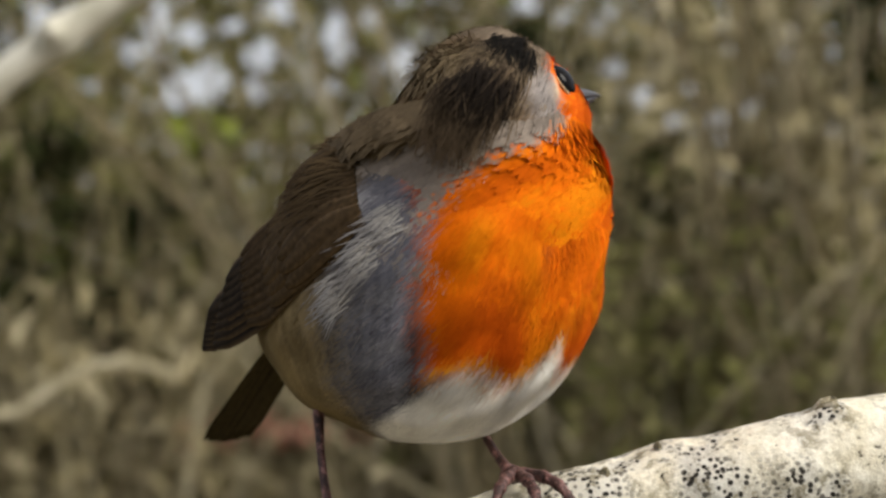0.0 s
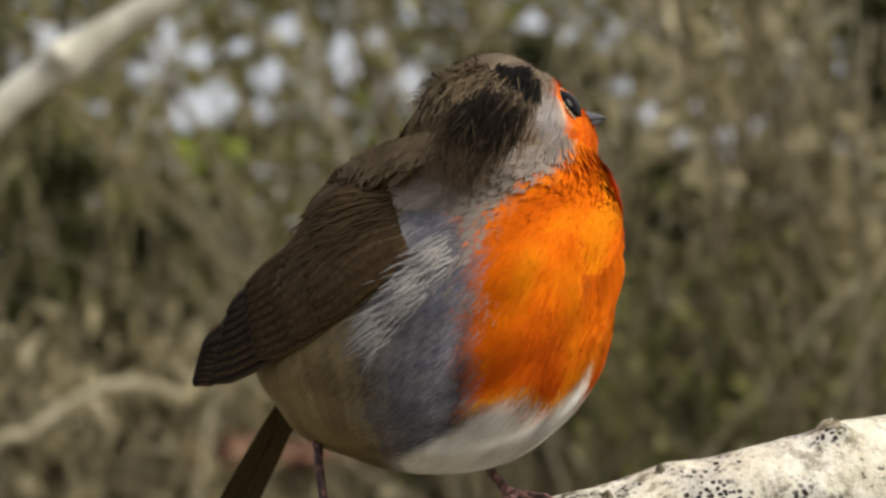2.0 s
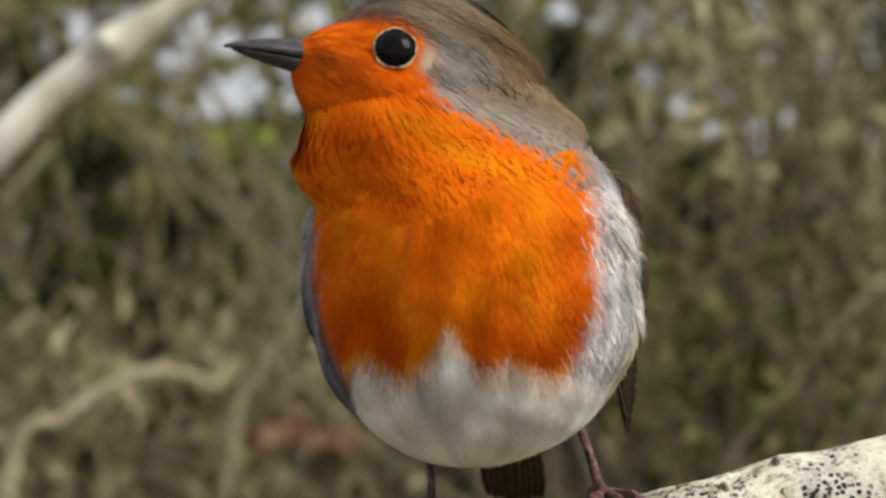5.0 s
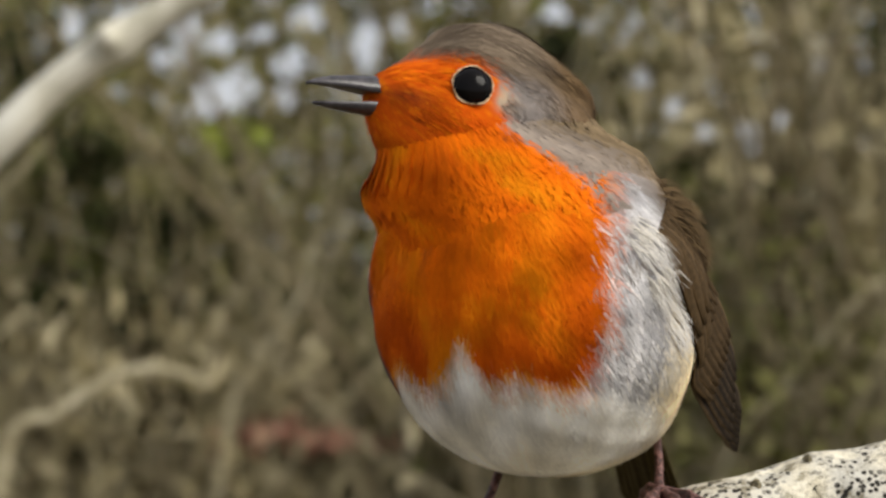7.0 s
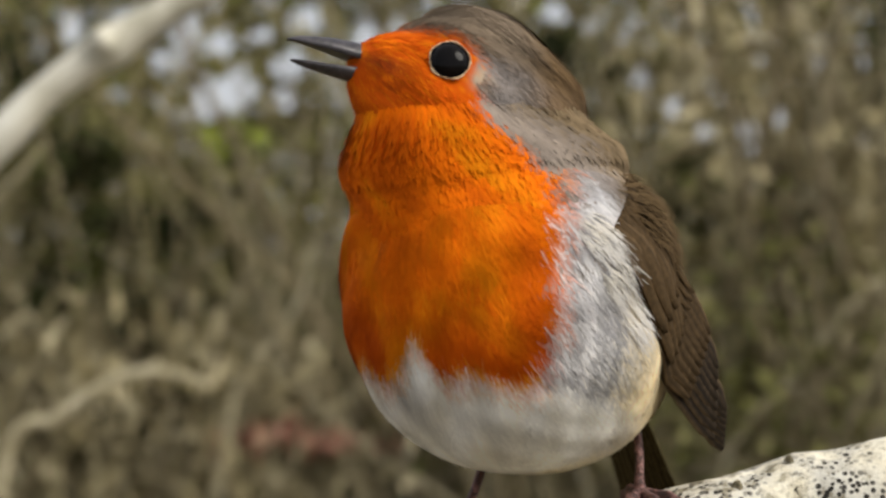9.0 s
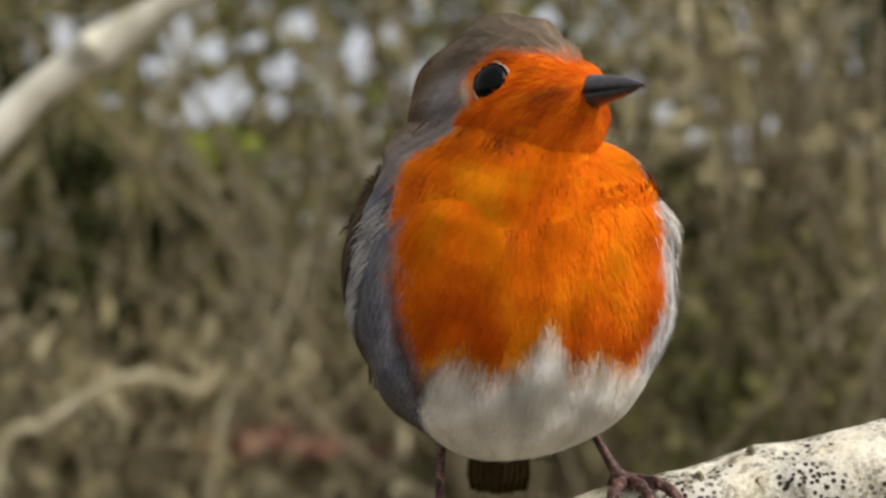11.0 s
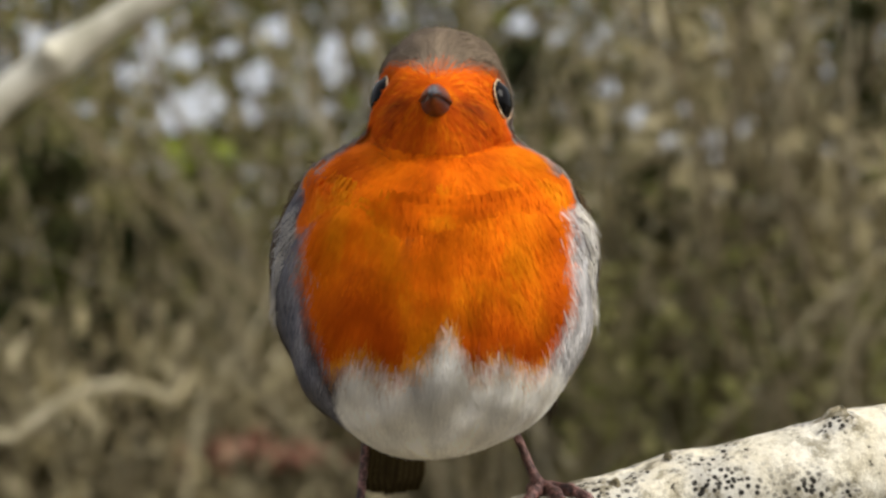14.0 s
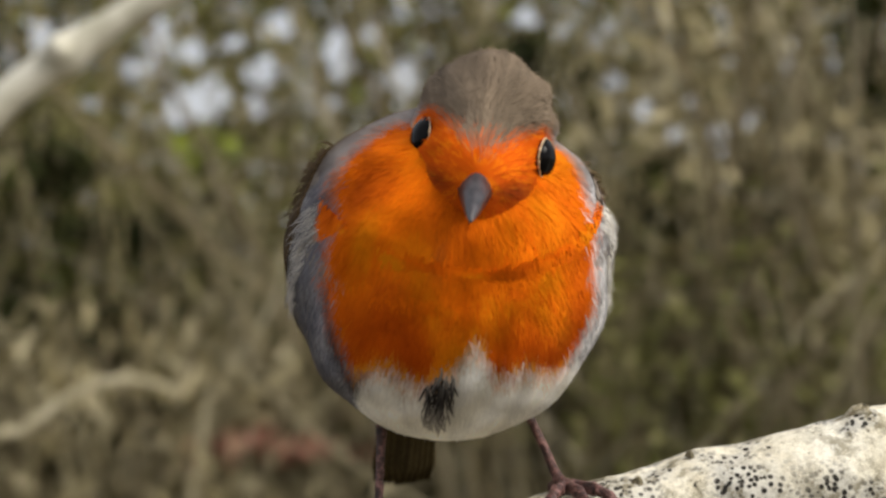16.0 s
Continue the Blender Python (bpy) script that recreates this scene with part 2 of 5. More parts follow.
# ---- perch and the branch beyond it ----
def build_perch():
    axis = spline([(-0.62, 0.52, -0.04), (-0.4, 0.4, 0.34), (-0.2, 0.3, 0.79), (-0.1, 0.274, 0.898), (-0.02, 0.2735, 0.932),
                   (0.035, 0.2735, 0.9482), (0.072, 0.2735, 0.957), (0.12, 0.276, 0.965), (0.22, 0.29, 0.98), (0.42, 0.34, 1.03)], 260)
    n, sides = len(axis), 40
    tang = np.gradient(axis, axis=0)
    tang /= np.linalg.norm(tang, axis=1)[:, None]
    verts = []
    swell = [((0.0745, 0.2685, 0.9685), 0.0016, 0.006), ((0.05, 0.262, 0.957), 0.0008, 0.005), ((0.1, 0.27, 0.976), 0.0012, 0.005)]
    for i, (p, t) in enumerate(zip(axis, tang)):
        r = 0.0112 + 0.006 * (p[0] - 0.0) + (0.004 if p[0] < -0.3 else 0)
        a = np.cross(t, (0, 0, 1.0))
        a /= np.linalg.norm(a)
        b = np.cross(a, t)
        for k in range(sides):
            w = 2 * math.pi * k / sides
            d = a * math.cos(w) + b * math.sin(w)
            q = p + d * r
            q = q + d * (0.0011 * noise.noise(Vector(q) * 70) + 0.00045 * noise.noise(Vector(q) * 260))
            for c, h, sz in swell:
                q = q + d * h * math.exp(-((q - np.array(c)) ** 2).sum() / (2 * (sz * 0.6) ** 2))
            verts.append(q)
    faces = [(i * sides + k, i * sides + (k + 1) % sides, (i + 1) * sides + (k + 1) % sides, (i + 1) * sides + k) for i in range(n - 1) for k in range(sides)]
    faces += [tuple(range(sides))[::-1], tuple(range((n - 1) * sides, n * sides))]
    thing = new("perch_branch")
    tagged(thing, "pale cream branch with black lichen specks and a knot", "branch")
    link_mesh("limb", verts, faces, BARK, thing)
    for (x, y, z), r, lean, label in (((0.0744, 0.2708, 0.9688), 0.0021, (0.1, -0.3, 1), "broken twig knot with a dark scar"), ((0.031, 0.268, 0.9578), 0.0006, (0, -0.2, 1), "small bud scar"), ((0.0415, 0.2715, 0.9622), 0.0005, (0, 0, 1), "small bud scar"), ((0.079, 0.2615, 0.945), 0.0016, (0, -1, 0.3), "dark bud scar")):
        up = Vector(lean).normalized()
        side = up.orthogonal().normalized()
        other = up.cross(side)
        ring, prof = 14, ((-1.2, 1.9), (-0.2, 1.5), (0.5, 1.15), (0.95, 0.95), (1.05, 0.7), (0.75, 0.45), (0.6, 0.05))
        kv = []
        for h, w in prof:
            for k in range(ring):
                an = 2 * math.pi * k / ring
                wob = 1 + 0.22 * math.sin(3 * an + 1) + 0.12 * math.sin(5 * an)
                kv.append(Vector((x, y, z)) + up * r * h * (1 + 0.2 * math.sin(2 * an)) + (side * math.cos(an) + other * math.sin(an)) * r * w * wob)
        kf = [(i * ring + k, i * ring + (k + 1) % ring, (i + 1) * ring + (k + 1) % ring, (i + 1) * ring + k) for i in range(len(prof) - 1) for k in range(ring)]
        kf.append(tuple(range((len(prof) - 1) * ring, len(prof) * ring)))
        link_mesh("knot", kv, kf, SCAR, thing, label)
    return thing


perch = build_perch()


def build_far_branch():
    pts = spline([(-1.5, 1.25, -0.03), (-1.2, 1.2, 0.4), (-0.75, 1.13, 0.72), (-0.48, 1.11, 1.0), (-0.387, 1.1, 1.093), (-0.347, 1.1, 1.132), (-0.3, 1.1, 1.166), (-0.25, 1.1, 1.197), (-0.16, 1.1, 1.25), (0.05, 1.12, 1.38), (0.4, 1.2, 1.5)], 90)
    rad = [0.0175 - 0.007 * i / 90 for i in range(90)]
    rad = [r * (1 + 0.1 * noise.noise((p[0] * 30, 0, 0))) for r, p in zip(rad, pts)]
    for i, p in enumerate(pts):
        rad[i] += 0.004 * math.exp(-((p[0] + 0.3) / 0.012) ** 2)
    thing = new("leaning_branch")
    thing.location = (-1.5, 1.25, 0)
    tagged(thing, "pale bare branch leaning among the scrub", "branch")
    v, f = tube([p - np.array((-1.5, 1.25, 0)) for p in pts], rad, 14)
    link_mesh("limb", v, f, PALE_BARK, thing)
    v, f = tube([np.array(p) - np.array((-1.5, 1.25, 0)) for p in ((-0.3, 1.095, 1.164), (-0.302, 1.085, 1.168), (-0.304, 1.078, 1.172))], [0.012, 0.01, 0.007], 10)
    link_mesh("stub", v, f, PALE_BARK, thing, "short cut stub")


build_far_branch()


# ---- thicket ----
# openings in the thicket where the sky shows: direction across, direction up, half width, half height (per metre of distance)
GAPS = [(-0.286, 0.165, 0.012, 0.013), (-0.205, 0.16, 0.011, 0.013), (-0.177, 0.152, 0.007, 0.012), (-0.075, 0.148, 0.011, 0.02), (-0.189, 0.112, 0.011, 0.016),
        (-0.166, 0.12, 0.013, 0.017), (-0.131, 0.136, 0.011, 0.011), (-0.134, 0.114, 0.01, 0.01), (-0.115, 0.17, 0.01, 0.01), (-0.222, 0.142, 0.009, 0.009),
        (-0.027, 0.13, 0.014, 0.012), (0.06, 0.174, 0.011, 0.01), (0.2, 0.086, 0.008, 0.011), (0.166, 0.09, 0.009, 0.009), (-0.312, 0.15, 0.006, 0.012),
        (-0.15, 0.158, 0.006, 0.008), (-0.05, 0.165, 0.008, 0.007), (0.31, 0.16, 0.008, 0.006), (0.12, 0.17, 0.007, 0.006),
        (0.143, 0.109, 0.007, 0.009), (0.22, 0.103, 0.006, 0.01), (0.276, 0.149, 0.006, 0.013), (0.246, 0.137, 0.005, 0.014), (0.062, 0.176, 0.009, 0.007),
        (0.171, 0.121, 0.006, 0.008), (0.123, 0.129, 0.006, 0.008), (-0.034, 0.133, 0.009, 0.01), (0.081, 0.165, 0.007, 0.008), (-0.25, 0.168, 0.007, 0.008), (0.2, 0.165, 0.005, 0.012)]


def open_sky(x, y, z):
    u, v = x / y, (z - 1.0) / y
    return any(((u - a) / w) ** 2 + ((v - b) / h) ** 2 < 1.0 for a, b, w, h in GAPS)


def leaf_mass(name, count, depth, size, mat, spots=None, spread=(2.6, 0.02, 2.3), label="", seed=1, slim=1.0, upright=0.6):
    rng = np.random.default_rng(seed)
    verts, faces = [], []
    made = 0
    while made < count:
        y = rng.uniform(*depth)
        if spots:
            u, v, su, sv = spots[made % len(spots)]
            x, z = y * rng.normal(u, su), 1.0 + y * rng.normal(v, sv)
        else:
            x = y * rng.uniform(-1, 1) * spread[0] / 4
            z = rng.uniform(spread[1], spread[2])
        made += 1
        if open_sky(x, y, z):
            continue
        s = rng.uniform(*size)
        a = rng.normal(size=3)
        a[2] -= upright
        a /= np.linalg.norm(a)
        b = np.cross(a, rng.normal(size=3))
        b /= np.linalg.norm(b)
        n = np.cross(a, b)
        o = len(verts)
        p = np.array((x, y, z))
        for t, w, h in ((0, 0.02, 0), (0.35, 0.3 * slim, 0.08), (0.7, 0.26 * slim, 0.06), (1, 0.0, -0.05)):
            c = p + a * s * (t - 0.5) + n * h * s
            verts += [c - b * w * s, c + b * w * s] if w else [c]
        faces += [(o, o + 1, o + 3, o + 2), (o + 2, o + 3, o + 5, o + 4), (o + 4, o + 5, o + 6)]
    ob = link_mesh(name, verts, faces, mat)
    return tagged(ob, label, "foliage", kind="stuff")


def stem_tubes(count, depth, radius, lean, seed, gaps=True, across=(-0.62, 0.62)):
    rng = np.random.default_rng(seed)
    pieces = []
    for _ in range(count):
        y = rng.uniform(*depth)
        x = y * rng.uniform(*across)
        h = rng.uniform(0.9, 2.4)
        ang = rng.normal(0, lean)
        p = [np.array((x, y, -0.02))]
        d = np.array((math.sin(ang), rng.normal(0, 0.15), math.cos(ang)))
        steps = 7
        for i in range(steps):
            d = d + rng.normal(0, 0.16, 3) * np.array((1, 0.5, 0.5))
            d /= np.linalg.norm(d)
            p.append(p[-1] + d * h / steps)
        keep = len(p)
        if gaps:
            for i in range(1, len(p)):
                if open_sky(*p[i]):
                    keep = i
                    break
        if keep < 3:
            continue
        r = rng.uniform(*radius)
        pieces.append(tube(p[:keep], np.linspace(r, r * 0.35, keep), 5))
    return pieces


def stem_mass(name, count, depth, radius, mat, lean, seed, label):
    ob = link_mesh(name, *joined(stem_tubes(count, depth, radius, lean, seed)), mat)
    return tagged(ob, label, "undergrowth", kind="stuff")


def single_stems(count, depth, radius, lean, seed, across=(-0.62, 0.62)):
    for v, f in stem_tubes(count, depth, radius, lean, seed, True, across):
        base = np.mean(v[:5], axis=0)
        ob = link_mesh("scrub_stem", [p - base for p in v], f, STEM_ALONE)
        ob.location = base
        tagged(ob, "bare grey brown stem rising in the scrub", "stem", "bare scrub stems")


leaf_mass("woodland_foliage", 66000, (4.4, 6.2), (0.035, 0.09), LEAF, None, (4.0, 0.0, 2.6), "dense dull olive and brown woodland foliage", 3)
leaf_mass("scrub_foliage", 15000, (3.2, 4.6), (0.02, 0.06), LEAF, None, (3.4, 0.0, 2.1), "olive brown scrub leaves", 5)
single_stems(90, (3.0, 4.8), (0.006, 0.02), 0.22, 7)
single_stems(70, (2.9, 3.6), (0.005, 0.013), 0.12, 23, (0.03, 0.36))
stem_mass("bramble_stems", 400, (2.8, 4.2), (0.003, 0.007), STEM, 0.7, 9, "thin arching tan bramble stems")
stem_mass("pale_stalks", 330, (2.9, 3.8), (0.002, 0.0055), DRY, 0.2, 41, "thin pale upright dead stalks")
# clumps set at the thicket's dark hollows; their shade is in the colour
leaf_mass("gap_shade_leaves", 1700, (3.1, 3.6), (0.03, 0.08), DARK, [(-0.275, 0.073, 0.014, 0.012), (-0.23, -0.043, 0.012, 0.012), (-0.297, -0.028, 0.01, 0.012), (-0.265, -0.107, 0.014, 0.008), (0.225, 0.0, 0.013, 0.03), (-0.24, 0.02, 0.03, 0.012), (-0.31, 0.14, 0.02, 0.02), (0.15, 0.046, 0.012, 0.016), (0.298, 0.15, 0.007, 0.03), (0.06, 0.14, 0.02, 0.012), (-0.2, -0.09, 0.015, 0.006)], label="near-black leaves standing in for shaded gaps in the scrub", seed=15)
leaf_mass("dry_grass", 3000, (3.6, 4.3), (0.05, 0.14), DRY, [(0.2, 0.15, 0.08, 0.035), (0.27, -0.04, 0.05, 0.03), (-0.25, -0.13, 0.06, 0.03), (-0.3, -0.01, 0.03, 0.05), (-0.28, -0.15, 0.05, 0.03), (-0.15, -0.165, 0.08, 0.015), (-0.27, -0.09, 0.05, 0.03), (0.25, 0.1, 0.06, 0.04), (0.1, -0.11, 0.05, 0.03), (0.14, -0.08, 0.04, 0.04)], label="pale dry grass and twigs in the scrub", seed=17, slim=0.45, upright=1.2)
leaf_mass("pale_grass", 3600, (3.0, 3.7), (0.04, 0.12), DRY, [(-0.27, -0.14, 0.045, 0.035), (-0.22, -0.16, 0.06, 0.02), (-0.3, -0.09, 0.03, 0.03), (-0.18, -0.1, 0.05, 0.03), (0.28, 0.02, 0.04, 0.05), (0.18, 0.05, 0.04, 0.06)], label="pale dead grass and fine twigs", seed=19, slim=0.4, upright=1.0)
leaf_mass("fresh_leaves", 170, (3.4, 3.8), (0.03, 0.06), FRESH, [(-0.185, 0.09, 0.008, 0.006), (-0.165, 0.078, 0.01, 0.008), (-0.285, -0.025, 0.01, 0.008), (-0.275, -0.125, 0.01, 0.005), (-0.27, 0.0, 0.015, 0.01)], label="fresh yellow green leaves lit in the scrub", seed=11)
leaf_mass("mossy_leaves", 700, (2.75, 3.1), (0.02, 0.05), MOSS, [(0.25, -0.09, 0.05, 0.03), (0.17, -0.12, 0.04, 0.025), (0.12, -0.06, 0.025, 0.04), (0.2, -0.02, 0.05, 0.04), (0.3, -0.06, 0.03, 0.04)], label="small mossy green leaves in the scrub", seed=29)
leaf_mass("olive_leaves", 4200, (3.5, 4.2), (0.02, 0.06), MOSS, [(-0.24, 0.03, 0.05, 0.03), (-0.28, -0.05, 0.035, 0.025), (-0.14, -0.03, 0.05, 0.04), (-0.2, -0.08, 0.05, 0.02), (-0.3, 0.09, 0.03, 0.03)], label="dull olive green leaves deep in the scrub", seed=43)
leaf_mass("russet_leaves", 190, (3.0, 3.3), (0.03, 0.06), ROSE, [(-0.183, -0.137, 0.006, 0.006), (-0.155, -0.128, 0.008, 0.006), (-0.13, -0.124, 0.008, 0.006), (-0.096, -0.13, 0.012, 0.004)], label="faded reddish dead leaves low in the scrub", seed=13)


def build_bramble(points, radius):
    pts = spline(points, 40)
    pts[:, 2] = np.maximum(pts[:, 2], -0.02)
    v, f = tube(pts - pts[0], np.linspace(radius, radius * 0.6, 40), 8)
    ob = link_mesh("bramble_cane", v, f, CANE)
    ob.location = pts[0]
    tagged(ob, "pale arching bare cane in the scrub", "cane", "arching canes in the scrub")


# per cane: across, up (per metre of distance), base first
for way, dist, radius in (
        ([(-0.36, -0.36), (-0.335, -0.145), (-0.3, -0.116), (-0.279, -0.1), (-0.255, -0.086), (-0.232, -0.081), (-0.21, -0.084), (-0.19, -0.09)], 2.8, 0.014),
        ([(-0.2, -0.36), (-0.175, -0.12), (-0.16, -0.083), (-0.138, -0.052), (-0.122, -0.024), (-0.114, 0.01)], 3.0, 0.008),
        ([(0.1, -0.36), (0.18, -0.14), (0.22, -0.09), (0.27, -0.03), (0.34, 0.02), (0.42, 0.04)], 2.9, 0.006),
        ([(0.145, -0.36), (0.144, -0.12), (0.13, -0.07), (0.11, -0.03), (0.1, 0.0)], 3.4, 0.004),
        ([(0.16, -0.36), (0.18, -0.08), (0.22, 0.0), (0.27, 0.08), (0.3, 0.2)], 3.6, 0.006),
        ([(0.25, -0.34), (0.245, 0.0), (0.24, 0.12), (0.235, 0.26)], 3.4, 0.009),
        ([(0.3, -0.34), (0.29, 0.05), (0.3, 0.26)], 3.5, 0.011)):
    build_bramble([(u * dist, dist, max(1 + v * dist, -0.02)) for u, v in way], radius)


# ---- robin ----
MM = 0.001


class Blob:
    """A smooth union of ellipsoids (millimetres)."""

    def __init__(self, centre, balls, soft):
        self.c, self.balls, self.k = np.array(centre, float), balls, soft

    def value(self, p):
        s = 0
        for c, r in self.balls:
            r = np.array(r, float)
            f = (np.linalg.norm((p - np.array(c)) / r, axis=-1) - 1) * r.min()
            s = s + np.exp(-f / self.k)
        return -self.k * np.log(s)

    def radius(self, d):
        lo, hi = np.zeros(len(d)), np.full(len(d), 90.0)
        for _ in range(26):
            m = (lo + hi) / 2
            inside = self.value(self.c + d * m[:, None]) < 0
            lo, hi = np.where(inside, m, lo), np.where(inside, hi, m)
        swell = np.sin(9 * d[:, 0] + 1) * np.sin(8 * d[:, 2] + 2) + np.sin(13 * d[:, 2] + 6 * d[:, 0] - 7 * d[:, 1])
        return hi + 0.35 * swell

    def onto(self, p, off=0.0):
        d = p - self.c
        d = d / np.linalg.norm(d, axis=1)[:, None]
        return self.c + d * (self.radius(d) + off)[:, None]

    def normal(self, p):
        g = np.stack([self.value(p + e) - self.value(p - e) for e in np.eye(3) * 0.4], 1)
        return g / np.linalg.norm(g, axis=1)[:, None]

    def skin(self, rings=60, sides=90):
        d = [(0, 0, 1)]
        for i in range(1, rings):
            a = math.pi * i / rings
            d += [(math.sin(a) * math.cos(2 * math.pi * k / sides), math.sin(a) * math.sin(2 * math.pi * k / sides), math.cos(a)) for k in range(sides)]
        d.append((0, 0, -1))
        d = np.array(d)
        v = self.c + d * self.radius(d)[:, None]
        f = [(0, 1 + k, 1 + (k + 1) % sides) for k in range(sides)]
        for i in range(rings - 2):
            o = 1 + i * sides
            f += [(o + k, o + sides + k, o + sides + (k + 1) % sides, o + (k + 1) % sides) for k in range(sides)]
        o, e = 1 + (rings - 2) * sides, len(d) - 1
        f += [(o + k, e, o + (k + 1) % sides) for k in range(sides)]
        return v, f


TORSO = Blob((0, 0, 0), [((0, 1, -3), (30.8, 31.8, 31.5)), ((0, 7, 10), (26, 25, 18)), ((0, -6.5, 12), (21, 19.5, 14.5)), ((0, -20, -11), (19, 20, 17)), ((0, -16, -17), (21, 20.5, 18))], 3.0)
HEAD = Blob((0, 0, 0), [((0, -1, 4.4), (12.0, 14.6, 13.0)), ((0, 11, -0.2), (8.2, 11, 7.8)), ((0, 2, -4.5), (12, 12.8, 9.5)), ((0, 9.0, -5), (8.6, 8.7, 7.0)), ((0, -10, -0.5), (13, 15.2, 13.6))], 2.0)
NECK_CORE = Blob((0, 0, 0), [((0, 0, 0), (14, 14, 13))], 2.0)


def smooth01(a, b, x):
    t = np.clip((x - a) / (b - a), 0, 1)
    return t * t * (3 - 2 * t)


def blend(a, b, t):
    return a * (1 - t[:, None]) + np.asarray(b) * t[:, None]


RIM_UP, RIM_FRONT = np.array((0, 0.28, 0.96)), np.array((0, 0.96, -0.28))
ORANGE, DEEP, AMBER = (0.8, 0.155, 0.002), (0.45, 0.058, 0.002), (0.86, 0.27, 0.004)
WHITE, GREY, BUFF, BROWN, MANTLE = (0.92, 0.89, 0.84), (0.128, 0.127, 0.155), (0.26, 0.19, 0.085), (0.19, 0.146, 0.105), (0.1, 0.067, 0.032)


def torso_tint(p, rng):
    x, y, z = p.T
    j = rng.normal(size=len(p))
    az = np.degrees(np.arctan2(np.abs(x), y + 2))
    # left flank tinted paler, partly for the stronger light on that side
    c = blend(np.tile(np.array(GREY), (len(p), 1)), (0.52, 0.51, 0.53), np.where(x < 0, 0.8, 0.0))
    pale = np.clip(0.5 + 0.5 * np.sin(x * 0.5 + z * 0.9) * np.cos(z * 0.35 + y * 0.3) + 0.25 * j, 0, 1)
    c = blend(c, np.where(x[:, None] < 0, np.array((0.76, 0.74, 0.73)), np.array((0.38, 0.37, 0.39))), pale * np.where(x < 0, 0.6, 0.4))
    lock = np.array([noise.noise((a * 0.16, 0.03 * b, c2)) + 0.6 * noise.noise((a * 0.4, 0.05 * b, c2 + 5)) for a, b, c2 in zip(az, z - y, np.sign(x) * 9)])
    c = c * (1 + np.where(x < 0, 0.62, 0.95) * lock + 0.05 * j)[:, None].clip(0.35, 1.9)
    # rear flank: cream on the left carries the same side light in its tint
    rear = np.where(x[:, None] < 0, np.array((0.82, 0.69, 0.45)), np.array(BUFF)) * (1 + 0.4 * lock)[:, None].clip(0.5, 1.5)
    c = blend(c, rear, 0.9 * smooth01(62, 92, az + 5 * j + 8 * lock) * smooth01(7, -6, z))
    low = -16.3 + 0.5 * j + 7.0 * np.exp(-((x + 1.6) / 3.0) ** 2) + 1.2 * np.sin(x * 0.5 + 0.6)
    c = blend(c, WHITE, smooth01(1.5, -2.5, z - low + np.where(x > 0, 0.42, 0.12) * np.maximum(az - 34, 0)))
    c = c * (1 + 0.22 * lock * smooth01(6, -6, z))[:, None].clip(0.6, 1.12)
    c = blend(c, rear, 0.75 * smooth01(80, 130, az + 5 * j) * smooth01(-8, -22, z))
    # grey streak paints in the dark gap of the parted belly feathers
    c = blend(c, (0.2, 0.195, 0.2), 0.6 * np.exp(-((x - 5 - 0.25 * (z + 18)) / 1.5) ** 2 - ((z + 19) / 4.0) ** 2) * (y > 0))
    c = blend(c, (0.55, 0.45, 0.27), 0.8 * smooth01(130, 160, az) * smooth01(-14, -20, z))
    rim = 74 + 2.2 * (15 - z) - 0.6 * np.maximum(z - 20, 0)
    c = blend(c, (0.76, 0.71, 0.66), 0.9 * np.exp(-((az - rim + 6 + 2 * j) / 5.5) ** 2) * smooth01(-12, -3, z + 1.5 * j) * smooth01(16, 9, z))
    c = blend(c, MANTLE, smooth01(-3, 5, az - rim + 3 * j) * smooth01(-14, -6, z))
    c = blend(c, (0.15, 0.105, 0.055), 0.9 * smooth01(12, 20, z + j) * smooth01(70, 88, az))
    c = blend(c, (0.3, 0.265, 0.25), smooth01(15, 22, z + j) * smooth01(88, 70, az))
    # soft grey shading lumps of belly and flanks, put into the tint as noise
    lump_shade = np.array([noise.noise((a * 0.14, b * 0.14, e * 0.12)) + 0.6 * noise.noise((a * 0.4, b * 0.3, e * 0.25)) for a, b, e in p])
    c = c * (1 + 0.28 * lump_shade)[:, None].clip(0.6, 1.1)
    edge = 46.5 - 4 * smooth01(-4, -14, z) + 5 * smooth01(10, 22, z)
    bib = smooth01(1.6, -1.6, az - edge + 1.5 * j) * smooth01(-1.5, 1.5, z - low) * smooth01(24.5, 20.5, z - 0.6 * y + 0.7 * j)
    # lower breast: redder feathers, deepened further for top-lit shading in the tint
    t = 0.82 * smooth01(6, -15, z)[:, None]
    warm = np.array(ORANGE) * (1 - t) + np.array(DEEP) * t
    fleck = np.array([noise.noise((a * 0.11, b * 0.11, c2 * 0.07)) + 0.5 * noise.noise((a * 0.3, b * 0.3, c2 * 0.16)) for a, b, c2 in p])
    warm = blend(warm, AMBER, 0.6 * smooth01(0.05, 0.6, fleck + 0.05 * j))
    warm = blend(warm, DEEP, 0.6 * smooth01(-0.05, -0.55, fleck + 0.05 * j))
    warm = blend(warm, (0.8, 0.42, 0.03), 0.75 * smooth01(2.6, 0.0, z - low + 0.6 * j))
    # dark of a ruffled fold in the breast feathers, painted as a mark
    warm = blend(warm, (0.2, 0.045, 0.01), 0.7 * np.exp(-((x - 5.5) / 1.1) ** 2 - ((z - 7 + 0.4 * (x - 5.5)) / 1.8) ** 2) * (y > 0))
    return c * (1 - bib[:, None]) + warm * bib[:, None]


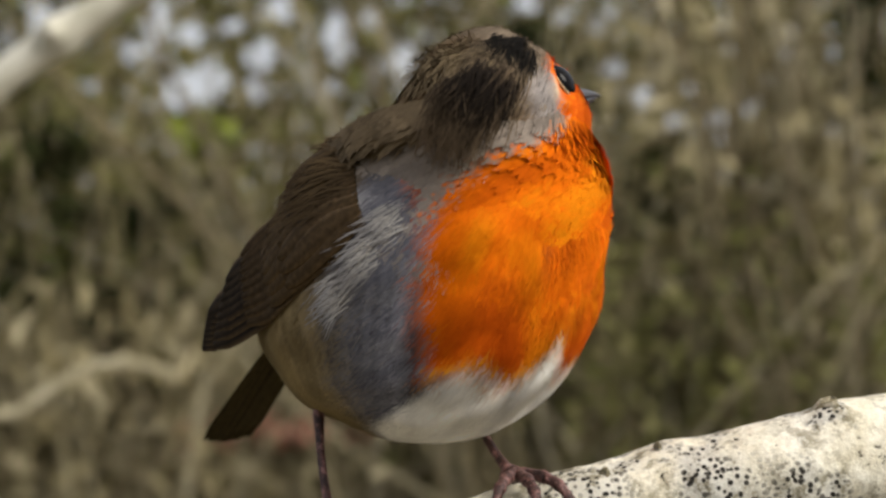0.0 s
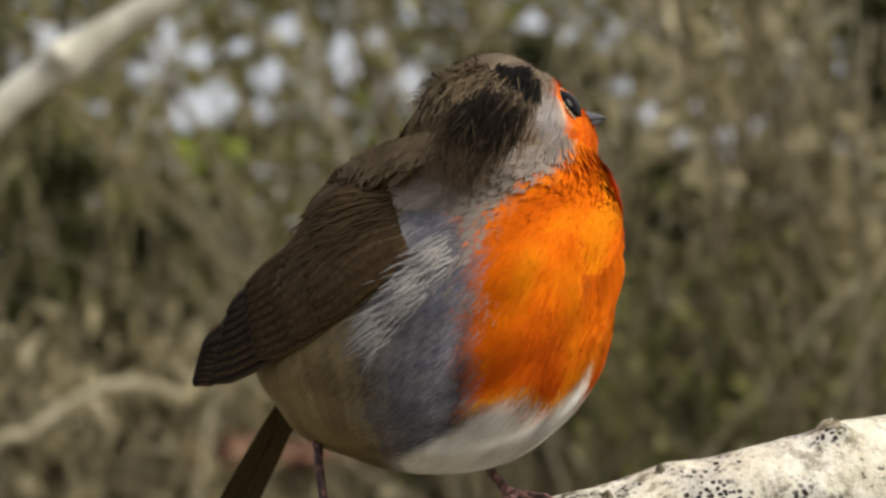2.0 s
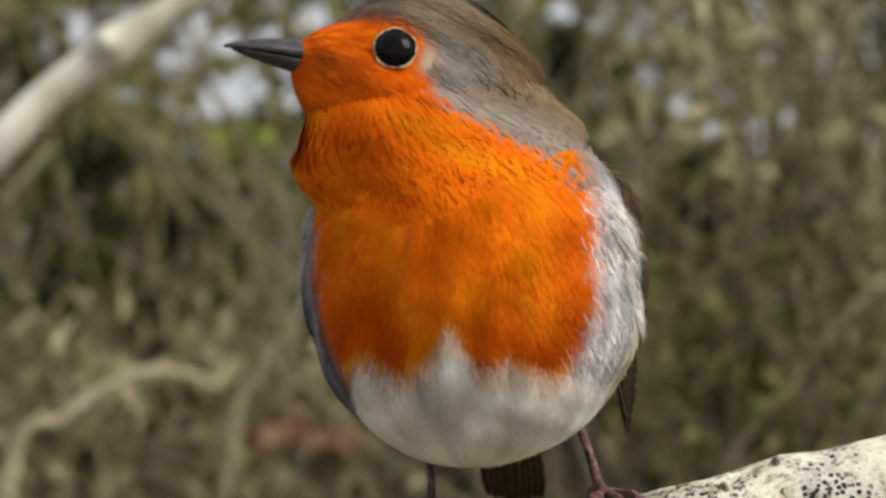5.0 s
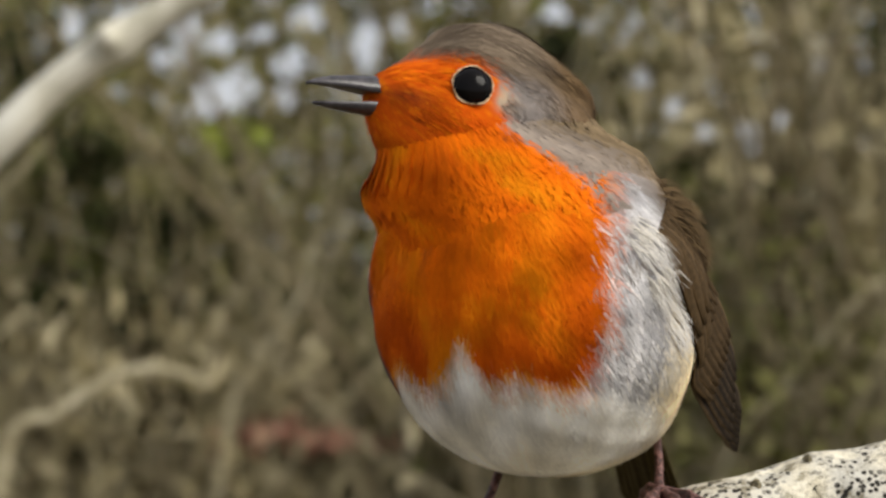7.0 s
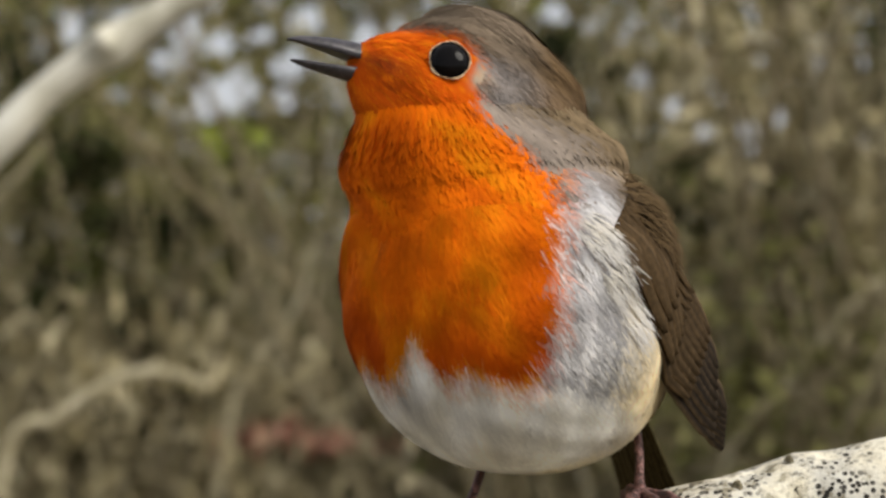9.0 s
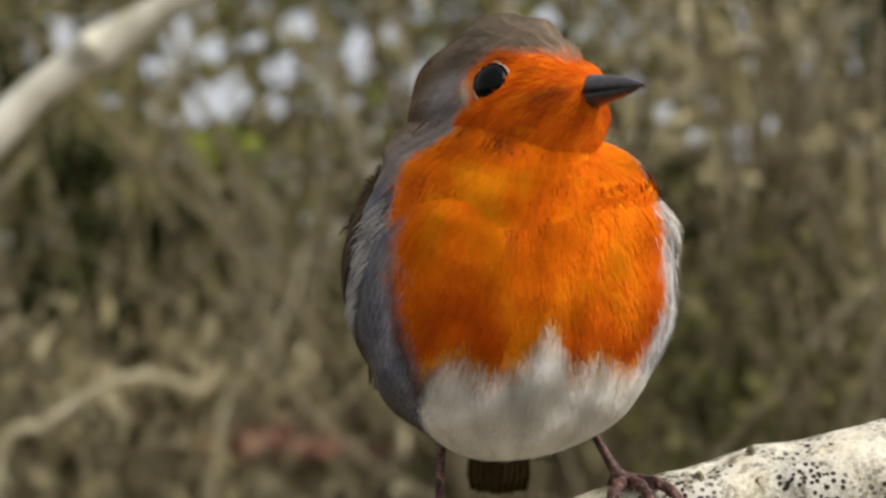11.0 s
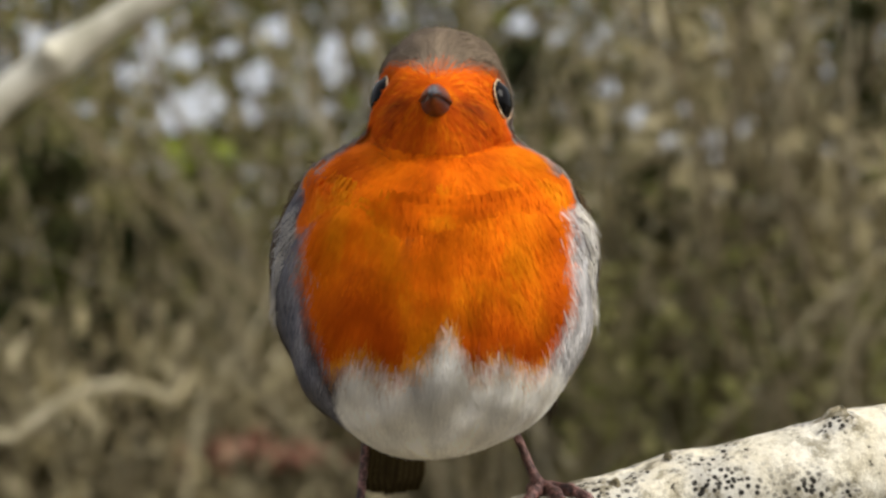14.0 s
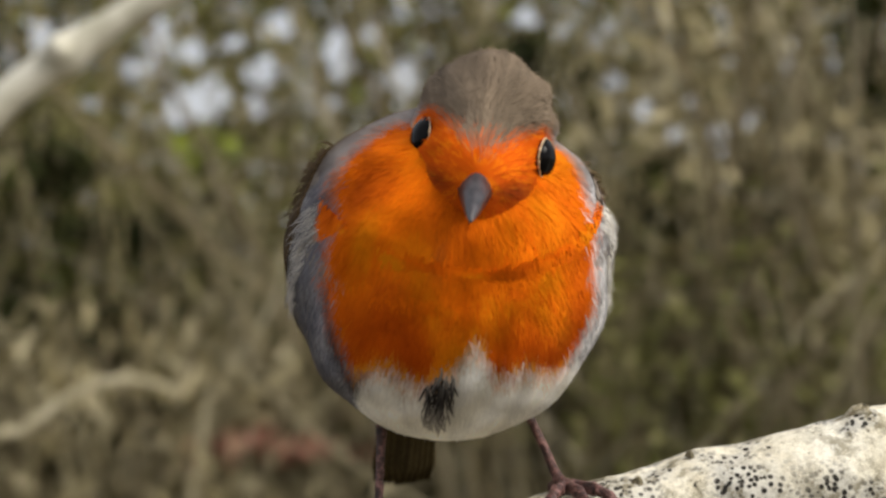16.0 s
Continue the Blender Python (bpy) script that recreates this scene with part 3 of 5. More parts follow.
def head_tint(p, rng):
    x, y, z = p.T
    j = rng.normal(size=len(p))
    c = np.tile(np.array((0.31, 0.275, 0.26)), (len(p), 1))
    c = blend(c, BROWN, smooth01(3.5, 7.0, z + 0.8 * j - 0.05 * y))
    c = blend(c, (0.15, 0.093, 0.043), smooth01(-5, -13, y + j) * 0.9)
    c = blend(c, (0.29, 0.228, 0.165), 0.5 * smooth01(-4, -12, z + j))
    az = np.degrees(np.arctan2(np.abs(x), y + 3))
    back = 2.6 - 0.9 * np.clip(-(z - 0.5), 0, 9) + 2.5 * smooth01(4, 9, z)
    face = smooth01(-0.9, 0.9, y - back + 0.5 * j) * smooth01(0.9, -0.9, z - 7.2 - 1.2 * smooth01(2, 7, np.abs(x)) + 0.6 * j)
    c = c * (1 - face[:, None]) + np.array((0.67, 0.103, 0.003)) * face[:, None]
    ang = np.degrees(np.arctan2(x, z + 6))
    streak = np.array([noise.noise((a * 0.16, b * 0.05, 3)) + 0.6 * noise.noise((a * 0.4, b * 0.09, 8)) for a, b in zip(ang, y)])
    fall = np.array([noise.noise((a * 0.35, 0.07 * b, 21)) + 0.7 * noise.noise((a * 0.9, 0.1 * b, 28)) for a, b in zip(x + 0.3 * z, z - 0.6 * y)])
    streak = streak + fall * smooth01(-6, -14, y)
    top = (1 - face) * smooth01(3, 9, z + 0.25 * y)
    c = c * (1 + (0.28 + 0.45 * top + 0.45 * smooth01(-2, -12, y)) * streak * (1 - face))[:, None].clip(0.4, 1.35)
    hair = np.array([noise.noise((a * 0.5, b * 0.5, d * 1.6)) for a, b, d in p])
    c = blend(c, AMBER, 0.5 * face * smooth01(0.1, 0.5, hair + 0.2 * j))
    c = blend(c, (0.4, 0.045, 0.003), 0.45 * face * smooth01(12, 19, y + 2 * j) * smooth01(7, 2, np.abs(z + 1)) * smooth01(0.25, -0.25, hair + 0.15 * j))
    lore = np.exp(-((y - 18) / 3.2) ** 2 - ((z + 0.3) / 1.5) ** 2) + 0.5 * np.exp(-((y - 16) / 2.4) ** 2 - ((z + 4.5) / 2.6) ** 2) * smooth01(0.1, -0.2, hair)
    c = blend(c, (0.13, 0.025, 0.008), 0.85 * np.clip(lore, 0, 1))
    # dark of the throat fold under the jaw, painted as a spot
    c = blend(c, (0.05, 0.012, 0.006), 0.9 * np.exp(-(np.linalg.norm((p - np.array((9.0, 9.5, -7.2))) * np.array((0.7, 0.75, 1.1)), axis=1) / 1.5) ** 2))
    pale = np.exp(-((y - 2.2) / 1.3) ** 2 - ((z - 1.6) / 1.8) ** 2)
    return blend(c, (0.66, 0.5, 0.33), 0.8 * pale)


def neck_tint(th, s, p, rng):
    """Colour of the neck and throat by the angle from the front (degrees) and the way from head (0) to breast (1)."""
    j = rng.normal(size=len(p))
    az = np.abs(th)
    grain = np.array([noise.noise((a * 0.09, b * 2.2, 4)) + 0.6 * noise.noise((a * 0.22, b * 3.5, 9)) for a, b in zip(th, s)])
    c = np.tile(np.array((0.27, 0.225, 0.19)), (len(p), 1))
    c = blend(c, (0.36, 0.34, 0.335), 0.6 * smooth01(0.6, 1.0, s) * smooth01(100, 80, az) * np.where(th < 0, 1.0, 0.5))
    c = blend(c, (0.185, 0.135, 0.08), smooth01(88, 125, az + 6 * j + 6 * grain))
    c = c * (1 + 0.4 * grain + 0.06 * j)[:, None].clip(0.45, 1.7)
    edge = 76 * (1 - s) + 48 * s + 8 * np.sin(math.pi * np.clip(s, 0, 1))
    face = smooth01(3, -3, az - edge + 2.0 * j)
    fleck = np.array([noise.noise((a * 0.13, b * 0.13, d * 0.09)) + 0.5 * noise.noise((a * 0.34, b * 0.34, d * 0.2)) for a, b, d in p])
    warm = blend(np.tile(np.array((0.84, 0.165, 0.002)), (len(p), 1)), AMBER, 0.75 * smooth01(0.0, 0.55, fleck + 0.06 * j))
    warm = blend(warm, (0.55, 0.075, 0.002), 0.5 * smooth01(-0.05, -0.5, fleck + 0.06 * j))
    # small folds along the throat's upper edge, darkened in the tint
    warm = blend(warm, (0.05, 0.012, 0.006), 0.9 * np.exp(-((th - 37 + 3 * j) / 7) ** 2 - ((s - 0.09) / 0.06) ** 2))
    warm = blend(warm, (0.12, 0.03, 0.01), 0.7 * np.exp(-((th - 66 + 2 * j) / 5) ** 2 - ((s - 0.1) / 0.04) ** 2))
    warm = blend(warm, (0.1, 0.03, 0.01), 0.7 * np.exp(-((th + 70 + 2 * j) / 4) ** 2 - ((s - 0.12) / 0.03) ** 2))
    return c * (1 - face[:, None]) + warm * face[:, None]


def eased(blob, p, n):
    """Normals of the coat, eased over the folds where throat meets breast and head, with soft swells between feather tracts."""
    x, y, z = p.T
    n = n + 0.13 * np.stack([np.sin(0.42 * x + 0.3 * z + 1) + np.sin(0.9 * z - 0.4 * x), np.sin(0.4 * y + 0.35 * x), np.sin(0.42 * z + 0.33 * x + 2) + 0.7 * np.sin(0.8 * x + 0.5 * y)], 1)
    if blob is HEAD:
        w = smooth01(1, -7, p[:, 2])
        n = n * np.stack([np.ones(len(p)), np.ones(len(p)), np.where(n[:, 2] < 0, 1 - 1.1 * w, 1.0)], 1)
    return n / np.linalg.norm(n, axis=1)[:, None]


def strands(blob, count, length, width, lift, flow, tint, rng, avoid=None):
    d = rng.normal(size=(count, 3))
    d /= np.linalg.norm(d, axis=1)[:, None]
    p = blob.c + d * blob.radius(d)[:, None]
    if avoid is not None:
        p = p[~avoid(p)]
    n = blob.normal(p)
    f = flow(p) + rng.normal(0, 0.16, p.shape)
    t = f - n * (f * n).sum(1)[:, None]
    t /= np.linalg.norm(t, axis=1)[:, None] + 1e-9
    s = np.cross(n, t)
    ln = rng.uniform(*length, len(p))[:, None]
    w = rng.uniform(*width, len(p))[:, None]
    h = rng.uniform(*lift, len(p))[:, None]
    mid, tip = blob.onto(p + t * ln * 0.5), blob.onto(p + t * ln)
    nm, nt = blob.normal(mid), blob.normal(tip)
    mid, tip = mid + nm * h * 0.65, tip + nt * h
    base = p - n * 0.25
    v = np.stack([base - s * w * 0.4, base + s * w * 0.4, mid + s * w * 0.5, mid - s * w * 0.5, tip + s * w * 0.14, tip - s * w * 0.14], 1).reshape(-1, 3)
    k = np.arange(len(p))[:, None] * 6
    quads = np.concatenate([k + [3, 2, 1, 0], k + [5, 4, 2, 3]])
    ca, cb = tint(p, rng), tint(tip, rng)
    cm = (ca + cb) / 2
    col = np.stack([ca, ca, cm, cm, cb, cb], 1).reshape(-1, 3)
    n, nm, nt = eased(blob, p, n), eased(blob, mid, nm), eased(blob, tip, nt)
    nor = np.stack([n + 0.12 * s, n - 0.12 * s, nm - 0.12 * s, nm + 0.12 * s, nt, nt], 1).reshape(-1, 3)
    return v, quads, col, nor


def feathered(name, blob, parts_of_coat, tint, parent, label=""):
    rng = np.random.default_rng(21)
    v, f = blob.skin()
    skin = link_mesh(name, v * MM, f, PLUMAGE, parent, label)
    point_values(skin, "tint", tint(v, rng), "COLOR")
    skin.data.normals_split_custom_set_from_vertices(eased(blob, v, blob.normal(v)).tolist())
    vs, fs, cs, ns, o = [], [], [], [], 0
    for args in parts_of_coat:
        a, b, c, d = strands(blob, *args[:5], tint, rng, *args[5:])
        ns.append(d)
        vs.append(a)
        fs.append(b + o)
        cs.append(c)
        o += len(a)
    coat = link_mesh("feather_coat", np.vstack(vs) * MM, np.vstack(fs), PLUMAGE, skin)
    point_values(coat, "tint", np.vstack(cs), "COLOR")
    coat.data.normals_split_custom_set_from_vertices(np.vstack(ns).tolist())
    coat["kind"] = "stuff"
    return skin


robin = new("robin")
tagged(robin, "plump robin with orange breast, grey flanks and brown back", "bird")


def torso_flow(p):
    return np.stack([p[:, 0] * 0.012, -0.45 - 0.012 * np.abs(p[:, 0]), np.full(len(p), -1.0)], 1)


def head_flow(p):
    return np.stack([p[:, 0] * 0.02, np.full(len(p), -1.0), -0.35 - 0.03 * np.clip(6 - p[:, 2], 0, 20)], 1)


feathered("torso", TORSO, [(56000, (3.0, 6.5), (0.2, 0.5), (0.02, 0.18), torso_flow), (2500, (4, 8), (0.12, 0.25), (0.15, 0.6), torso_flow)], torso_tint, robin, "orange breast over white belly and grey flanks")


def near_eye(p):
    q = p * np.array((np.nan, 1, 1))
    q[:, 0] = np.abs(p[:, 0])
    return np.linalg.norm(q - np.array((11.2, 6.8, 2.6)), axis=1) < 4.5


def off_crown(p):
    """True under the line along which the head's feathers pass over those of the neck."""
    d = p / np.linalg.norm(p, axis=1)[:, None]
    return near_eye(p) | (d @ RIM_UP < -0.3)


robin_head = feathered("head", HEAD, [(26000, (2.6, 5.2), (0.16, 0.36), (0.02, 0.2), head_flow, off_crown), (1500, (3, 6), (0.1, 0.2), (0.3, 0.9), head_flow, off_crown)], head_tint, robin, "orange face with grey brown crown")


# ---- neck: feather tracts that stretch and twist between the head and the breast ----
TURN_AXIS = np.array((0, 3.0, 8.0))


def moved(m, p):
    """Points p (millimetres) carried by the pose m (metres)."""
    r = np.array(m.to_3x3())
    return p @ r.T + np.array(m.translation) / MM


def rim_point(th):
    """The edge of the head's plumage at an angle from the chin, in the head's space."""
    th = np.radians(th)[:, None]
    d = -0.15 * RIM_UP + 0.989 * (np.cos(th) * RIM_FRONT + np.sin(th) * np.array((1.0, 0, 0)))
    return HEAD.onto(d * 10)


def breast_point(th, s):
    """The ring on the breast and shoulders where the neck's feathers end, and below it for s over 1."""
    a = np.radians(th)
    lift = np.radians(16 - 12 * np.cos(a) - 4 * np.cos(2 * a) - 45 * np.maximum(s - 1, 0))
    d = np.stack([np.sin(a) * np.cos(lift), np.cos(a) * np.cos(lift), np.sin(lift)], 1)
    return TORSO.onto(d * 10)


def neck_value(p, m):
    """The soft skin over breast, head and the neck between them."""
    inv = m.inverted()
    h = np.array(m.translation) / MM
    chin, back = moved(m, np.array([(0, 10.0, -3.5), (0, -11.0, 0.0)]))
    fill = ((0.5 * h + 0.5 * np.array((0, 4.0, 12.0)), 14.0), (0.6 * chin + 0.4 * np.array((0.6 * chin[0], 11.0, 14.0)), 14.8 - 0.6 * np.clip(28 - chin[2], 0, 10)), (0.6 * back + 0.4 * np.array((0, -12.0, 13.0)), 15.0))
    q = p @ np.array(inv.to_3x3()).T + np.array(inv.translation) / MM
    total = np.exp(-HEAD.value(q) / 5.0) + np.exp(-TORSO.value(p) / 5.0)
    for c, r in fill:
        total = total + np.exp(-(np.linalg.norm(p - c, axis=-1) - r) / 5.0)
    return -5.0 * np.log(total)


def out_to_skin(q, d, m):
    """How far from q along d the soft skin lies."""
    lo, hi = np.zeros(len(d)), np.full(len(d), 60.0)
    for _ in range(18):
        r = (lo + hi) / 2
        inside = neck_value(q + d * r[:, None], m) < 0
        lo, hi = np.where(inside, r, lo), np.where(inside, hi, r)
    return hi


def out_of_breast(q, d):
    """How far from q along d the outermost skin of the breast and back lies (0 where the line misses it)."""
    steps = np.linspace(6, 48, 15)
    last = np.zeros(len(d))
    for r in steps:
        last = np.where(TORSO.value(q + d * r) < 0, r, last)
    lo, hi = last, last + 3.0
    for _ in range(7):
        r = (lo + hi) / 2
        inside = TORSO.value(q + d * r[:, None]) < 0
        lo, hi = np.where(inside, r, lo), np.where(inside, hi, r)
    return np.where(last > 0, hi, 0)


def neck_surplus(m):
    """By how much the soft skin stands off the head's rim and off the breast, all round."""
    th = np.arange(-180.0, 181.0, 7.5)
    found = [th]
    for q, p in ((np.array(m.translation) / MM, moved(m, rim_point(th))), (TURN_AXIS, breast_point(th, np.ones(len(th))))):
        d = p - q
        far = np.linalg.norm(d, axis=1)
        found.append(out_to_skin(np.tile(q, (len(th), 1)), d / far[:, None], m) - far)
    return found


def neck_point(th, s, m, surplus):
    rim, ring = moved(m, rim_point(th)), breast_point(th, s)
    k = np.clip(s, 0, 1)[:, None]
    base = rim * (1 - k) + ring * k
    q = (np.array(m.translation) / MM) * (1 - k) + TURN_AXIS * k
    d = base - q
    d /= np.linalg.norm(d, axis=1)[:, None]
    turn = (th + 180) % 360 - 180
    r = out_to_skin(q, d, m) - np.interp(turn, surplus[0], surplus[1]) * smooth01(0.5, 0, s) - np.interp(turn, surplus[0], surplus[2]) * smooth01(0.4, 1, s)
    skin = out_of_breast(q, d) - 0.5 * smooth01(0.3, 0.6, s)
    over = np.maximum(r - skin, 0)
    r = np.where((s > 0.3) & (over > 0) & (skin > 1), skin + over * (1 - smooth01(0.3, 0.5, s) * 2.5 / (over + 2.5)) * smooth01(0.9, 0.3, s), r)
    return np.where(k < 1, q + d * r[:, None], base)


def neck_normal(p, m):
    g = np.stack([neck_value(p + e, m) - neck_value(p - e, m) for e in np.eye(3) * 0.6], 1)
    return g / np.linalg.norm(g, axis=1)[:, None]


def tract_poses(th, s, m, raised=None):
    """The pose of each tract (in the robin's space) while the head has the pose m; the lowest row lies still on the breast."""
    press = np.zeros(len(th))

    def state(at):
        skin = neck_surplus(at)
        p = neck_point(th, s, at, skin)
        out = p - (np.array(at.translation) / MM * (1 - s[:, None]) + TURN_AXIS * s[:, None])
        n = neck_normal(p, at) + 0.4 * out / np.linalg.norm(out, axis=1)[:, None]
        ring = neck_point(th + 4, s, at, skin) - neck_point(th - 4, s, at, skin)
        ring /= np.linalg.norm(ring, axis=1)[:, None]
        t = neck_point(th, s + 0.12, at, skin) - p
        t /= np.linalg.norm(t, axis=1)[:, None]
        down = np.cross(n / np.linalg.norm(n, axis=1)[:, None], ring)
        press[:] = 1 - np.abs((t * down).sum(1))
        return p, n, t + down

    still = smooth01(0.6, 1.0, s)[:, None]
    (_, rest_n, rest_t), (p, n, t) = state(REST), state(m)
    n, t = n * (1 - still) + rest_n * still, t * (1 - still) + rest_t * still
    n /= np.linalg.norm(n, axis=1)[:, None]
    t -= n * (t * n).sum(1)[:, None]
    t /= np.linalg.norm(t, axis=1)[:, None]
    if raised is not None:
        raised = raised - 0.45 * press * (1 - still[:, 0])
        c, k = np.cos(raised)[:, None], np.sin(raised)[:, None]
        t, n = t * c + n * k, n * c - t * k
    x = np.cross(t, n)
    return [Matrix(((*np.array((x[i], t[i], n[i])).T[0], p[i][0] * MM), (*np.array((x[i], t[i], n[i])).T[1], p[i][1] * MM), (*np.array((x[i], t[i], n[i])).T[2], p[i][2] * MM), (0, 0, 0, 1))) for i in range(len(p))]


AROUND, ALONG = 60, 15
TRACT_TH = np.array([(i + 0.5 * (j % 2)) * 360 / AROUND - 180 for j in range(ALONG) for i in range(AROUND)])
TRACT_S = np.array([0.03 + 0.97 * j / (ALONG - 1) for j in range(ALONG) for i in range(AROUND)])
REST = pose(0, 0.013, 0.032, 3, 0, 8)


def build_tracts():
    rng = np.random.default_rng(77)
    cell_t, cell_s = 360 / AROUND, 0.97 / (ALONG - 1)
    made = []
    skin = neck_surplus(REST)
    for th0, s0, m in zip(TRACT_TH, TRACT_S, tract_poses(TRACT_TH, TRACT_S, REST)):
        gu, gv = np.meshgrid(np.linspace(-1.2, 1.2, 6), np.linspace(-0.2, 2.0, 6))
        narrow = 1 - 0.45 * smooth01(1.0, 2.0, gv)
        th, s = th0 + gu.ravel() * narrow.ravel() * cell_t, s0 + gv.ravel() * cell_s
        count = 44
        ra, rb = rng.uniform(-1.0, 1.0, count), rng.uniform(-0.5, 1.0, count)
        rt, rs = th0 + ra * cell_t, s0 + rb * cell_s
        bend, ln = rng.normal(0, 0.12, count) * cell_t, rng.uniform(0.9, 2.0, count) * cell_s
        at = np.concatenate([th, rt, rt + bend * 0.5, rt + bend])
        along = np.concatenate([s, rs, rs + ln * 0.5, rs + ln])
        p = neck_point(at, along, REST, skin)
        n = neck_normal(p, REST)
        col = neck_tint(at, along, p, rng)
        k = len(th)
        root, mid, tip = (slice(k + i * count, k + (i + 1) * count) for i in range(3))
        lift = rng.uniform(0.02, 0.14, count)[:, None]
        w = rng.uniform(0.3, 0.75, count)[:, None]
        flow = p[tip] - p[root]
        side = np.cross(n[root], flow)
        side /= np.linalg.norm(side, axis=1)[:, None] + 1e-9
        pr, pm, pt = p[root] - n[root] * 0.15, p[mid] + n[mid] * lift * 0.7, p[tip] + n[tip] * lift
        v = np.stack([pr - side * w * 0.4, pr + side * w * 0.4, pm + side * w * 0.5, pm - side * w * 0.5, pt + side * w * 0.12, pt - side * w * 0.12], 1).reshape(-1, 3)
        faces = [(r * 6 + q, r * 6 + q + 1, r * 6 + q + 7, r * 6 + q + 6) for r in range(5) for q in range(5)]
        for i in range(count):
            o = k + i * 6
            faces += [(o + 3, o + 2, o + 1, o), (o + 5, o + 4, o + 2, o + 3)]
        sink = 0.12 + 0.35 * smooth01(0.8, -0.2, gv.ravel()) + 0.25 * np.abs(gu.ravel()) ** 2
        verts = np.vstack([p[:k] - n[:k] * sink[:, None], v])
        x, y, z = verts.T
        soft = 0.1 * np.stack([np.sin(0.42 * x + 0.3 * z + 1) + np.sin(0.9 * z - 0.4 * x), np.sin(0.4 * y + 0.35 * x), np.sin(0.42 * z + 0.33 * x + 2)], 1)
        nor = np.vstack([n[:k], np.repeat(n[root], 2, 0), np.repeat(n[mid], 2, 0), np.repeat(n[tip], 2, 0)])
        order = np.concatenate([np.arange(k), (k + np.stack([np.arange(count) * 2, np.arange(count) * 2 + 1, 2 * count + np.arange(count) * 2, 2 * count + np.arange(count) * 2 + 1, 4 * count + np.arange(count) * 2, 4 * count + np.arange(count) * 2 + 1], 1)).ravel()])
        nor = nor[order] + soft + np.array((0, 0, 0.3 * (1 - s0)))
        tint = np.vstack([col[:k], np.stack([col[root], col[root], col[mid], col[mid], col[tip], col[tip]], 1).reshape(-1, 3)])
        inv = m.inverted()
        local = moved(inv, verts)
        zone = 0 if abs(th0) < 75 else 2 if abs(th0) > 128 else 1
        tract = (("throat_feathers", "neck_side_feathers", "nape_feathers"), ("upper_breast_feathers", "shoulder_feathers", "mantle_feathers"))[int(s0 > 0.5)][zone]
        ob = link_mesh(tract, local * MM, faces, PLUMAGE, robin)
        point_values(ob, "tint", tint, "COLOR")
        nor = nor @ np.array(inv.to_3x3()).T
        ob.data.normals_split_custom_set_from_vertices((nor / np.linalg.norm(nor, axis=1)[:, None]).tolist())
        made.append(ob)
    return made


neck_tracts = build_tracts()
core_v, core_f = NECK_CORE.skin(20, 28)
neck_core = link_mesh("neck", core_v * MM, core_f, PLUMAGE, robin, "downy neck under the feathers")
point_values(neck_core, "tint", blend(np.tile(np.array((0.15, 0.1, 0.055)), (len(core_v), 1)), (0.6, 0.1, 0.002), smooth01(-2, 6, core_v[:, 1])), "COLOR")


def tuft(name, blob, spot, reach, count, colours, length, lift, flow, parent, label, seed, width=(0.2, 0.5), fade=(0.3, 1.0)):
    """A patch of parted feathers round a spot of the surface, built about its own middle."""
    rng = np.random.default_rng(seed)
    spot = blob.onto(np.array([spot], float))[0]

    def shade(p, r2):
        d = np.linalg.norm(p - spot, axis=1) / max(reach)
        return blend(np.tile(np.array(colours[0]), (len(p), 1)), colours[1], smooth01(*fade, d + 0.2 * r2.normal(size=len(p))))

    def outside(p):
        q = (p - spot) / np.array(reach)
        return np.linalg.norm(q, axis=1) + 0.12 * np.sin(9 * np.arctan2(q[:, 2], q[:, 1])) + rng.normal(0, 0.15, len(p)) > 1

    v, f, c, nor = strands(blob, count, length, width, lift, flow, shade, rng, outside)
    n = blob.normal(np.array([spot]))[0]
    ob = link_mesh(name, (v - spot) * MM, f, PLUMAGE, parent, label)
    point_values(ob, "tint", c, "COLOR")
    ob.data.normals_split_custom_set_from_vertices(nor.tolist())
    return ob, spot, n


# near-black strands: the dark of gaps between ruffled feathers is put into their colour
crest, crest_spot, crest_out = tuft("crest_tuft", HEAD, (10, -6, 8.5), (5.5, 6, 4.0), 60000, ((0.008, 0.007, 0.006), (0.15, 0.11, 0.07)), (5, 10), (0.2, 2.2), head_flow, robin_head, "ruffled crown feathers coloured dark for the gaps between them", 31, (0.15, 0.4), (1.0, 1.6))
nape, nape_spot, nape_out = tuft("nape_tuft", HEAD, (8.5, -17, 2.5), (6.5, 8.5, 4.6), 70000, ((0.012, 0.009, 0.007), (0.17, 0.12, 0.075)), (5, 12), (0.2, 3.4), head_flow, robin_head, "parted nape feathers coloured dark for the gap between them", 35, (0.12, 0.35), (0.7, 1.5))
ruffle, ruffle_spot, ruffle_out = tuft("ruffled_crest", HEAD, (5, -11, 11), (8, 7, 5), 30000, ((0.17, 0.12, 0.065), (0.2, 0.15, 0.09)), (5, 10), (0.5, 5.5), head_flow, robin_head, "brown crest feathers lifted by the wind", 37, (0.12, 0.35))
gape, _, _ = tuft("throat_tuft", HEAD, (-8, 11, -7), (4.0, 4.2, 2.5), 60000, ((0.02, 0.008, 0.005), (0.55, 0.13, 0.01)), (3, 6), (0.1, 1.2), head_flow, robin_head, "parted throat feathers coloured dark for the gap between them", 39, (0.15, 0.4), (0.6, 1.3))


def plume_flow(p):
    return np.stack([p[:, 0] * 0.01, np.full(len(p), -0.8), np.full(len(p), -0.8)], 1)


